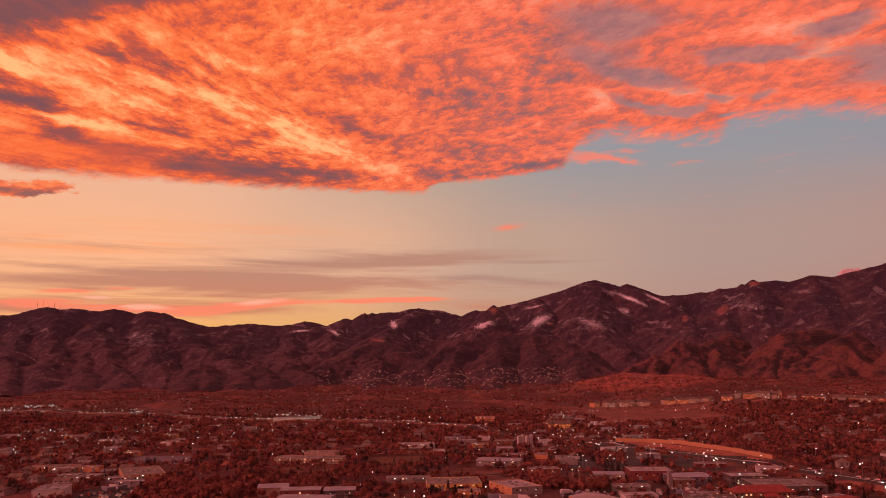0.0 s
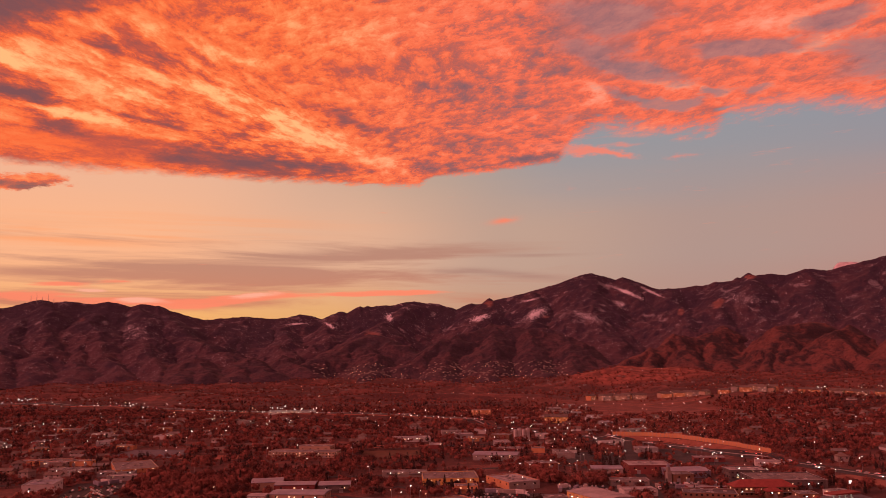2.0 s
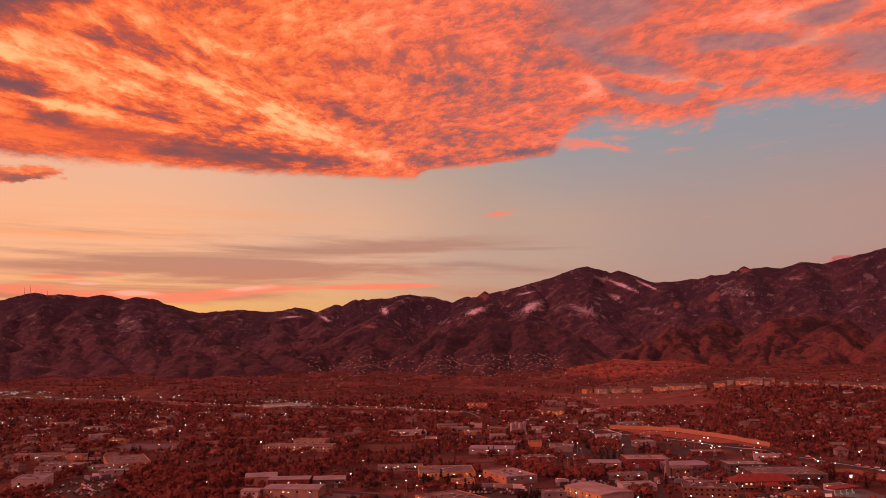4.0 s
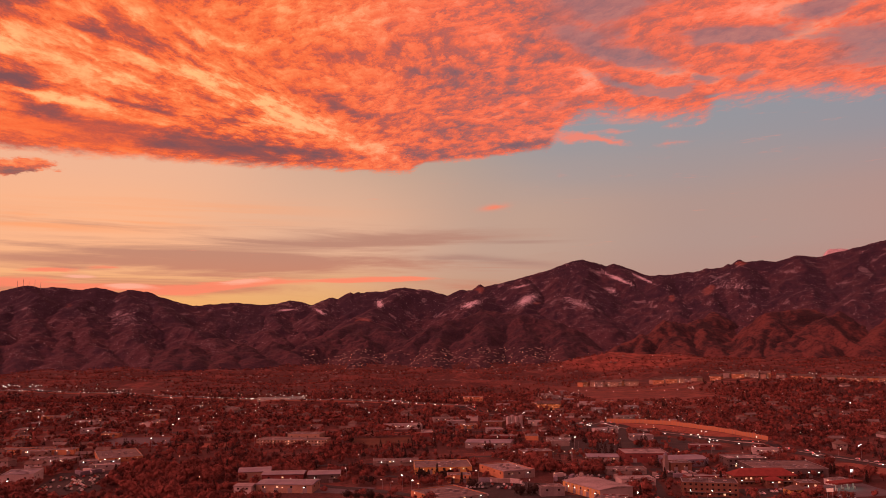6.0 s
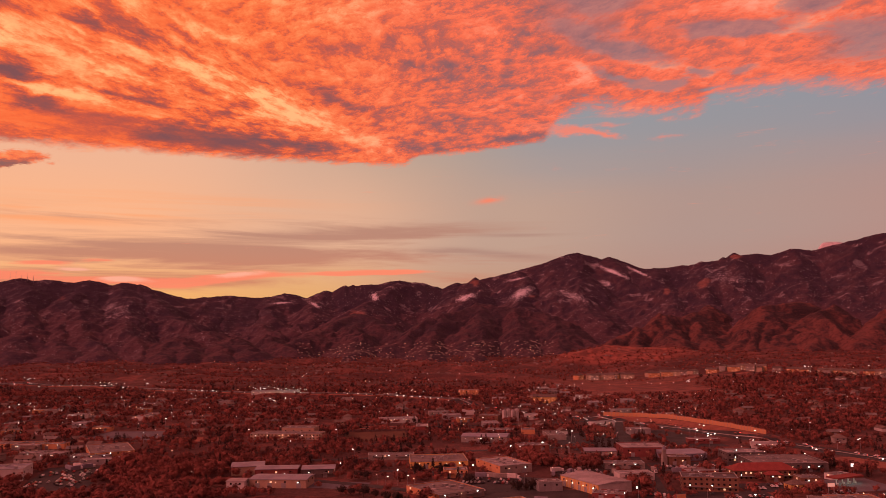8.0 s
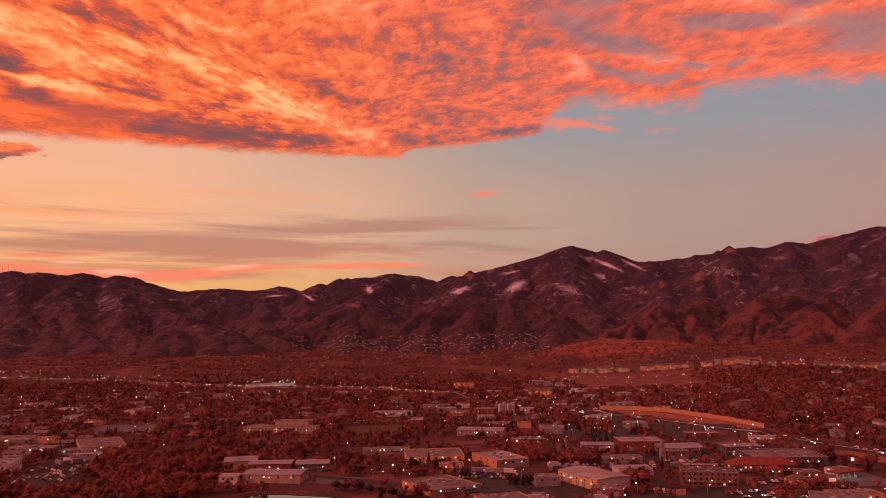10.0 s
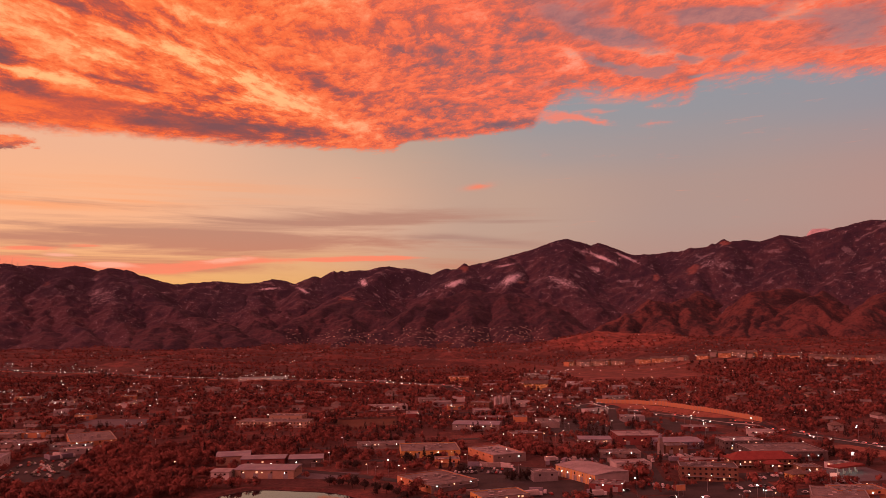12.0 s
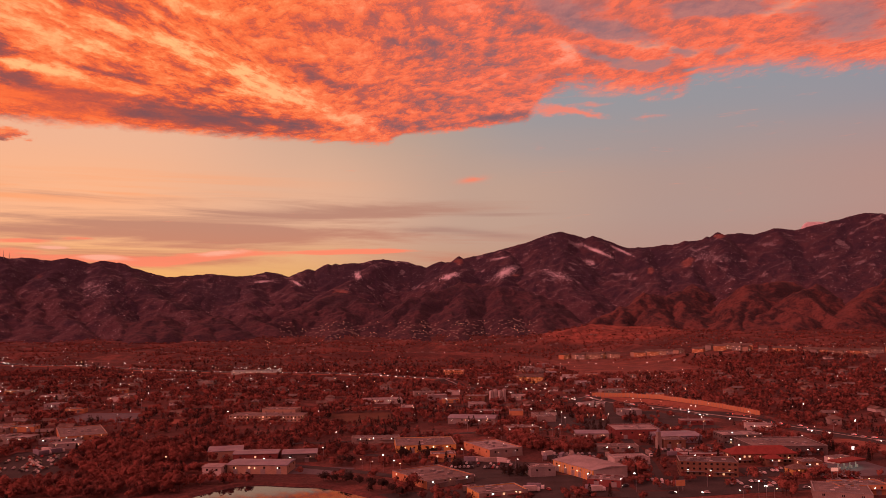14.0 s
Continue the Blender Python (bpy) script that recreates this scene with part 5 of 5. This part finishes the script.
set_cars(AWAY, leaving)
set_cars(DRIVEN, traffic + [(x, y + DICE.choice((-4, 4)), 95 if k % 2 else -85) for k, (x, y) in enumerate(
    [(100, 549), (150, 539), (170, 545), (200, 549), (215, 551), (235, 553), (262, 557), (280, 560), (300, 564), (330, 574), (128, 560), (122, 590)])])


def truck_proto(paint, label):
    t = thing("box_truck", Matrix.Identity(4), label, "truck", "parked trucks")
    bm = bmesh.new()
    box(bm, -1.25, -2.0, 1.0, 1.25, 6.5, 3.9, 0.06)
    part("cargo_box", bm, paint, t)
    bm = bmesh.new()
    box(bm, -1.15, -4.2, 0.6, 1.15, -2.2, 2.8, 0.2)
    cab = part("cab", bm, PAINT[0], t)
    bm = bmesh.new()
    box(bm, -1.0, -4.26, 1.7, 1.0, -4.18, 2.5)
    part("windscreen", bm, GLASS, cab)
    bm = bmesh.new()
    box(bm, -0.5, -4.0, 0.55, 0.5, 6.3, 1.0)
    part("chassis", bm, STEEL, t)
    wheel = bmesh.new()
    tube(wheel, (-0.15, 0, 0), (0.15, 0, 0), 0.5, 0.5, 10)
    me = bpy.data.meshes.new("wheel")
    wheel.to_mesh(me)
    wheel.free()
    me.materials.append(ROOFS["dark"])
    for y in (-3.2, 5.0):
        for x in (-1.05, 1.05):
            piece("wheel", me, t, x, y, 0.5)
    return t


TRUCKS = [truck_proto(WALLS["white"], "white box truck parked in a yard"), truck_proto(WALLS["slate"], "blue-grey box truck parked in a yard"),
          truck_proto(WALLS["pale"], "pale box truck parked in a yard")]
set_cars(TRUCKS, [(40 + i * 7.5, 652 - i * 2.5, 70 + DICE.uniform(-20, 20)) for i in range(4)] + [(108 + DICE.uniform(-14, 20), 660 + DICE.uniform(-10, 16), DICE.uniform(0, 180)) for _ in range(6)]
         + [(150 + DICE.uniform(-20, 60), 655 + DICE.uniform(-12, 12), DICE.choice((0, 90))) for _ in range(6)] + [(-300 + DICE.uniform(0, 34), 720 + DICE.uniform(-8, 10), DICE.uniform(0, 180)) for i in range(4)]
         + [(60 + DICE.uniform(-30, 60), 556 + DICE.uniform(-8, 4), DICE.choice((80, 100))) for _ in range(5)])

# ---- lamps ----


def lamp_proto(h, mat, label, r):
    s = thing("street_lamp", Matrix.Identity(4), label, "street lamp", "street lamps")
    bm = bmesh.new()
    tube(bm, (0, 0, 0), (0, 0, h), 0.14, 0.08, 6)
    part("pole", bm, STEEL, s)
    bm = bmesh.new()
    tube(bm, (0, 0, h), (0, -1.6, h + 0.3), 0.07, 0.06, 5)
    part("arm", bm, STEEL, s)
    bm = bmesh.new()
    bmesh.ops.create_icosphere(bm, subdivisions=1, radius=r, matrix=Matrix.Translation((0, -1.6, h + 0.1)) @ Matrix.Diagonal((1, 1, 0.7, 1)))
    part("lamp_head", bm, mat, s, "glowing lamp head")
    return s


LAMPS = [lamp_proto(9, LAMP_WHITE, "tall street lamp with cool white light", 0.42), lamp_proto(7, LAMP_WARM, "street lamp with warm light", 0.38),
         lamp_proto(6, LAMP_WHITE, "low yard lamp with white light", 0.30), lamp_proto(11, LAMP_WHITE, "tall flood lamp with white light", 0.55)]
lamp_spots = [(x, y, 0) for x, y in [(-66, 750), (-39, 635), (-33, 630), (-24, 625), (-17, 618), (-12, 616), (184, 521), (193, 521), (197, 520), (202, 521), (68, 629), (33, 643), (126, 771), (91, 651), (124, 560), (130, 548), (255, 711), (266, 707), (372, 768), (383, 749), (-70, 673), (-180, 658), (146, 841), (142, 842), (186, 837), (178, 560), (68, 697), (400, 878), (239, 653), (268, 540)]]
lamp_spots += free_places(24, 60, 330, 700, 1100, 2, 21) + free_places(14, -450, 60, 740, 1100, 2, 22) + free_places(34, -800, 900, 1000, 1500, 3, 23)
for i in range(2, len(hw) - 1, 5):
    lamp_spots.append((hw[i][0] - 15, hw[i][1], 0))
lamp_spots = [p for p in lamp_spots if not (-165 < p[0] < 0 and 455 < p[1] < 590)]
scatter(LAMPS, [(x, y, DICE.uniform(0, 360)) for x, y, _ in lamp_spots])


def star_mesh(name, places, r, mat, label):
    """Lamps too far off to count: small glowing octahedra."""
    o = np.array([(1, 0, 0), (-1, 0, 0), (0, 1, 0), (0, -1, 0), (0, 0, 1), (0, 0, -1)], float)
    t = np.array([(0, 2, 4), (2, 1, 4), (1, 3, 4), (3, 0, 4), (2, 0, 5), (1, 2, 5), (3, 1, 5), (0, 3, 5)])
    p = np.array(places)
    co = (p[:, None, :3] + o[None] * (r * p[:, 3:4])[:, None]).reshape(-1, 3)
    tri = (t[None] + 6 * np.arange(len(p))[:, None, None]).reshape(-1, 3)
    return tagged(new(name, fast_mesh(name, co, tri, mat)), label, "lights", kind="stuff")


def far_spots(n, box_, seed, spread=1.0):
    rng = np.random.RandomState(seed)
    x0, x1, y0, y1 = box_
    x, y = rng.uniform(x0, x1, n), rng.uniform(y0, y1, n)
    return [(a, b, float(land(a, b)) + rng.uniform(4, 9), rng.uniform(0.4, 1.0) * spread) for a, b in zip(x, y)]


star_mesh("distant_white_lights", far_spots(90, (-1120, -930, 1720, 2060), 1, 1.2) + far_spots(40, (-600, 100, 1330, 1460), 2) + far_spots(22, (100, 300, 1080, 1240), 3)
          + far_spots(24, (230, 520, 1590, 1606), 4, 1.2) + far_spots(30, (-700, -250, 1150, 1300), 5) + far_spots(30, (-900, 200, 1500, 2200), 6) + far_spots(25, (500, 1200, 1850, 1960), 7, 1.3)
          + far_spots(30, (120, 300, 820, 1080), 8, 0.8) + far_spots(18, (-300, -215, 1424, 1432), 9, 1.3) + far_spots(12, (-70, 50, 1396, 1412), 10, 1.1) + far_spots(14, (-700, -520, 1690, 1700), 15, 1.2)
          + far_spots(60, (-650, 60, 900, 1330), 31, 0.7) + far_spots(60, (60, 420, 780, 1330), 32, 0.7) + far_spots(40, (340, 1000, 900, 1500), 33, 0.6) + far_spots(60, (-1000, 900, 1500, 2400), 34, 0.8),
          0.45, LAMP_WHITE, "scattered white lights of the far town")
star_mesh("distant_warm_lights", far_spots(50, (-1200, 1000, 1700, 2600), 11, 1.2) + far_spots(50, (-500, 400, 1300, 1500), 12) + far_spots(40, (420, 1150, 1850, 1980), 13, 1.2)
          + far_spots(60, (-700, 500, 2500, 2800), 14, 1.1) + far_spots(80, (-600, 420, 900, 1500), 35, 0.8), 0.42, LAMP_WARM, "scattered warm lights of the far town")

pick = random.Random(77)
slope = [v.co.copy() for v in south_foot.data.vertices if 2760 < math.hypot(v.co.x, v.co.y) < 3300 and -9 < math.degrees(math.atan2(v.co.x, v.co.y)) < 9 and 8 < v.co.z < 75]
star_mesh("slope_lights", [(c.x, c.y, c.z + 3.0, pick.uniform(0.6, 1.3)) for c in pick.sample(slope, min(130, len(slope)))], 0.6, LAMP_WARM, "tiny warm lights of houses on the slope")

# ---- trees ----


def crown_points(rng, n, lobes, w, h, base):
    """Clump middles gathered in uneven lobes."""
    c = rng.normal(size=(lobes, 3))
    c /= np.linalg.norm(c, axis=1)[:, None]
    c *= rng.uniform(0.25, 0.75, (lobes, 1))
    c[:, 2] = np.abs(c[:, 2]) * 1.1 - 0.25
    k = rng.randint(0, lobes, n)
    d = rng.normal(size=(n, 3))
    d /= np.linalg.norm(d, axis=1)[:, None]
    p = c[k] + d * (rng.uniform(0.2, 1.0, (n, 1)) ** 0.5) * rng.uniform(0.28, 0.48, (lobes, 1))[k]
    return p * np.array([w / 2, w / 2, h * 0.42]) + np.array([0, 0, base + h * 0.4])


def clumps(rng, p, size):
    """A bent leaf clump of two triangles at every place, lying roughly along the crown's outside."""
    n = len(p)
    out = p - (p.mean(0) - np.array([0, 0, 0.25 * np.ptp(p[:, 2])]))
    out = out / (np.linalg.norm(out, axis=1)[:, None] + 1e-6) + rng.normal(size=(n, 3)) * 0.20
    a = np.cross(out, rng.normal(size=(n, 3)))
    a /= np.linalg.norm(a, axis=1)[:, None]
    b = np.cross(a, out)
    b /= np.linalg.norm(b, axis=1)[:, None]
    s = size * rng.uniform(0.6, 1.3, (n, 1))
    c = np.cross(a, b)
    q = np.stack([p - a * s, p + b * s * 0.7 + c * s * 0.2, p + a * s, p - b * s * 0.7 + c * s * 0.2], 1).reshape(-1, 3)
    i = np.arange(n)[:, None] * 4
    return q, np.concatenate([i + [0, 1, 2], i + [0, 2, 3]], 1).reshape(-1, 3)


def broadleaf_proto(seed, h, w, label, n=560):
    rng = np.random.RandomState(seed)
    t = thing("tree", Matrix.Identity(4), label, "tree", "bare broadleaf trees")
    bm = bmesh.new()
    fork = h * 0.28
    tube(bm, (0, 0, -0.3), (0.1, 0, fork), 0.028 * h, 0.02 * h, 7)
    for i in range(7):
        a = i * 2.4 + rng.uniform(-0.4, 0.4)
        mid = Vector((math.cos(a) * w * 0.18, math.sin(a) * w * 0.18, h * rng.uniform(0.45, 0.6)))
        tip = Vector((math.cos(a) * w * 0.36, math.sin(a) * w * 0.36, h * rng.uniform(0.65, 0.9)))
        tube(bm, (0.1, 0, fork), mid, 0.014 * h, 0.008 * h, 5)
        tube(bm, mid, tip, 0.008 * h, 0.002 * h, 4)
    part("trunk", bm, BARK, t)
    co, tri = clumps(rng, crown_points(rng, n, 13, w, h, h * 0.10), 0.038 * h + 0.14)
    me = fast_mesh("crown", co, tri, RUSSET)
    ob = new("crown", me)
    ob.parent = t
    return t


def pine_proto(seed, h, w, label):
    rng = np.random.RandomState(seed)
    t = thing("conifer", Matrix.Identity(4), label, "tree", "dark conifers")
    bm = bmesh.new()
    tube(bm, (0, 0, -0.3), (0, 0, h * 0.95), 0.025 * h, 0.004 * h, 6)
    part("trunk", bm, BARK, t)
    n = 420
    f = rng.uniform(0, 1, n) ** 0.8
    a = rng.uniform(0, 6.283, n)
    r = (1 - f) ** 0.8 * w / 2 * (0.75 + 0.25 * np.sin(f * 40 + a * 2)) * rng.uniform(0.3, 1.0, n) ** 0.4
    p = np.stack([np.cos(a) * r, np.sin(a) * r, h * (0.12 + 0.88 * f) - r * 0.25], 1)
    co, tri = clumps(rng, p, 0.05 * h)
    ob = new("crown", fast_mesh("crown", co, tri, NEEDLES))
    ob.parent = t
    return t


def plant(protos, places, low=0.75, high=1.2):
    seen = set()
    for x, y in places:
        i = DICE.randrange(len(protos))
        p = protos[i]
        k = DICE.uniform(low, high)
        ob = p if i not in seen else copy_thing(p, Matrix.Identity(4))
        seen.add(i)
        ob.matrix_basis = pose(x, y, float(land(x, y)), 0, 0, DICE.uniform(0, 360)) @ Matrix.Diagonal((k, k, k * DICE.uniform(0.9, 1.1), 1))


BROAD = [broadleaf_proto(1, 11, 9.5, "wide russet broadleaf tree losing its leaves"), broadleaf_proto(2, 15, 12, "tall russet cottonwood tree by the yards"),
         broadleaf_proto(3, 9, 8.5, "round brown-red broadleaf tree"), broadleaf_proto(4, 7, 7, "low bushy reddish-brown tree")]
JUNIPERS = [broadleaf_proto(11, 8, 9, "broad dark juniper bush beside a yard"), broadleaf_proto(12, 6.5, 6.5, "round dark juniper bush on a verge")]
for j in JUNIPERS:
    for c in j.children:
        if c.name.startswith("crown"):
            c.data.materials[0] = NEEDLES
    j["group"] = "dark junipers"
PINES = [pine_proto(5, 11, 5.5, "dark green conifer between the roofs"), pine_proto(6, 8, 5, "small dark conifer beside a yard"), pine_proto(7, 9, 7.5, "broad dark juniper beside the road")]


def tree_sites(n, x0, x1, y0, y1, seed, margin=1.0, grain=90.0, cut=0.0, wedge=0.62):
    rng = np.random.RandomState(seed)
    x, y = rng.uniform(x0, x1, n * 6), rng.uniform(y0, y1, n * 6)
    ok = (np.abs(x) < wedge * y) & (fbm(x / grain, y / grain, 3) > cut)
    for cx, cy, c, s, hx, hy in CLEAR:
        dx, dy = x - cx, y - cy
        ok &= ~((np.abs(dx * c + dy * s) < hx + margin) & (np.abs(dy * c - dx * s) < hy + margin))
    i = np.nonzero(ok)[0][:n]
    return list(zip(x[i], y[i]))


plant(BROAD, tree_sites(120, -300, -105, 560, 740, 31, 1.5, cut=-0.3) + tree_sites(60, -105, 60, 540, 700, 32, 2, 40, 0.05) + tree_sites(70, 90, 400, 520, 720, 33, 2, 40, 0.02)
      + [(92 + DICE.uniform(-14, 14), 712 + DICE.uniform(-10, 10)) for _ in range(16)] + [(122 + DICE.uniform(-14, 14), 690 + DICE.uniform(-10, 10)) for _ in range(14)] + [(78 + DICE.uniform(-14, 14), 738 + DICE.uniform(-14, 14)) for _ in range(14)])
plant(JUNIPERS, [(-12, 678), (-8, 676), (7, 674), (12, 672), (62, 607), (67, 603), (58, 610), (71, 607), (200, 618), (262, 634), (152, 716), (146, 713), (28, 628), (-55, 655), (-48, 652),
                 (-62, 597), (-54, 593), (-46, 588), (-38, 582), (-30, 576), (-23, 568), (-16, 560), (-12, 549)], 0.85, 1.45)
plant(PINES, [(-9, 672), (-12, 675), (-5, 670), (8, 668), (14, 668), (2, 690), (62, 606), (66, 603), (70, 604), (58, 609), (60, 601), (13, 640), (20, 636), (26, 634),
              (195, 640), (206, 622), (260, 640), (100, 541), (112, 540), (-30, 566), (178, 655), (270, 625), (150, 712), (158, 714), (142, 712), (300, 655), (321, 628)]
      + tree_sites(45, -300, 420, 540, 740, 34, 2, 30, 0.15), 0.7, 1.05)


def woods(name, places, mat, h0, h1, n, lobes, size, label, seed, pine=False):
    """Trees past counting in one mesh."""
    rng = np.random.RandomState(seed)
    cos, tris, base = [], [], 0
    heights = land(np.array([p[0] for p in places]), np.array([p[1] for p in places]))
    for (x, y), z in zip(places, heights):
        h = rng.uniform(h0, h1)
        if pine:
            f = rng.uniform(0, 1, n)
            a = rng.uniform(0, 6.283, n)
            r = (1 - f) * h * 0.26
            p = np.stack([np.cos(a) * r, np.sin(a) * r, h * (0.1 + 0.9 * f)], 1)
        else:
            p = crown_points(rng, n, lobes, h * rng.uniform(0.75, 1.0), h, h * 0.02)
        co, tri = clumps(rng, p, size * h / 9)
        cos.append(co + np.array([x, y, z]))
        tris.append(tri + base)
        base += len(co)
    co, tri = np.concatenate(cos), np.concatenate(tris)
    return tagged(new(name, fast_mesh(name, co, tri, mat)), label, "woods", kind="stuff")


woods("riverside_thicket", tree_sites(1100, -330, -100, 560, 770, 41, 0.5, cut=-9), FAR_WOODS, 6, 12, 150, 7, 0.58, "dense russet thicket along the creek", 51)
woods("near_trees", tree_sites(2300, -560, 600, 700, 960, 42, 0.5, 60, -0.12), FAR_WOODS, 5, 11, 90, 6, 0.66, "brown-red trees between yards and roofs", 52)
woods("town_trees", tree_sites(7600, -1000, 1000, 900, 1600, 43, 0.5, 110, -0.42), FAR_WOODS, 8, 14, 46, 6, 0.92, "dark russet trees of the suburb", 53)
woods("far_trees", tree_sites(12000, -1900, 1800, 1500, 3000, 44, 0.5, 260, -0.22), FAR_WOODS, 6, 10, 11, 4, 1.9, "far dark trees on the plain", 54)
woods("yard_trees", tree_sites(330, -100, 430, 530, 720, 47, 0.3, 45, -0.1), FAR_WOODS, 5, 11, 200, 7, 0.52, "russet trees and bushes round the yards", 57)
woods("near_pines", tree_sites(320, -560, 600, 700, 960, 46, 0.5, 40, 0.05), FAR_PINES, 6, 11, 90, 3, 0.7, "dark pines between the roofs", 56, True)
woods("far_pines", tree_sites(900, -1000, 1000, 900, 1700, 45, 0.5, 80, 0.05), FAR_PINES, 7, 12, 30, 3, 1.1, "dark pines among the houses", 55, True)
woods("meadow_shrubs", tree_sites(420, 150, 620, 1200, 1900, 48, -30, 60, -9), FAR_WOODS, 2, 5, 24, 4, 0.9, "low dark shrubs on the dry meadow", 58)


def far_houses():
    """Roofs at the foot of the range, too far to count."""
    rng = np.random.RandomState(8)
    cos, tris = [], []
    n = 0
    quad = np.array([(0, 1, 5), (0, 5, 4), (1, 2, 6), (1, 6, 5), (2, 3, 7), (2, 7, 6), (3, 0, 4), (3, 4, 7), (4, 5, 9), (4, 9, 8), (7, 6, 9), (7, 9, 8), (5, 6, 9), (4, 7, 8)])
    sites = []
    for _ in range(320):
        az, r = radians(rng.uniform(-26, 10) if rng.rand() < 0.8 else rng.uniform(10, 30)), rng.uniform(2150, 2850)
        x, y = math.sin(az) * r, math.cos(az) * r
        sites.append((x, y, float(land(x, y)) - 0.5))
    sites += [(c.x, c.y, c.z - 1.0) for c in random.Random(78).sample(slope, min(420, len(slope)))]
    for x, y, z in sites:
        w, d, h = rng.uniform(5, 9), rng.uniform(4, 7), rng.uniform(1.6, 2.8)
        v = np.array([(-w, -d, 0), (w, -d, 0), (w, d, 0), (-w, d, 0), (-w, -d, h), (w, -d, h), (w, d, h), (-w, d, h), (-w, 0, h + 1.4), (w, 0, h + 1.4)], float) * [0.5, 0.5, 1]
        a = rng.uniform(-0.6, 0.6)
        v[:, :2] = v[:, :2] @ np.array([[math.cos(a), math.sin(a)], [-math.sin(a), math.cos(a)]])
        cos.append(v + [x, y, z])
        tris.append(quad + n)
        n += 10
    tagged(new("distant_houses", fast_mesh("distant_houses", np.concatenate(cos), np.concatenate(tris), WALLS["pale"])), "pale far houses at the foot of the range", "houses", kind="stuff")


far_houses()


def radio_mast(az, h):
    r = 4330
    x, y = math.sin(radians(az)) * r, math.cos(radians(az)) * r
    z = 110 + r * math.tan(radians(3.62))
    m = thing("radio_mast", pose(x, y, z - 12), "thin steel radio mast on the far summit", "mast", "summit masts")
    bm = bmesh.new()
    tube(bm, (0, 0, 0), (0, 0, h + 12), 1.3, 0.5, 5)
    part("lattice", bm, STEEL, m)
    bm = bmesh.new()
    tube(bm, (0, 0, h + 12), (0, 0, h + 20), 0.35, 0.2, 4)
    part("antenna", bm, STEEL, m)


for k, h in enumerate((26, 34, 20, 30, 18)):
    radio_mast(-27.2 + k * 0.33, h)
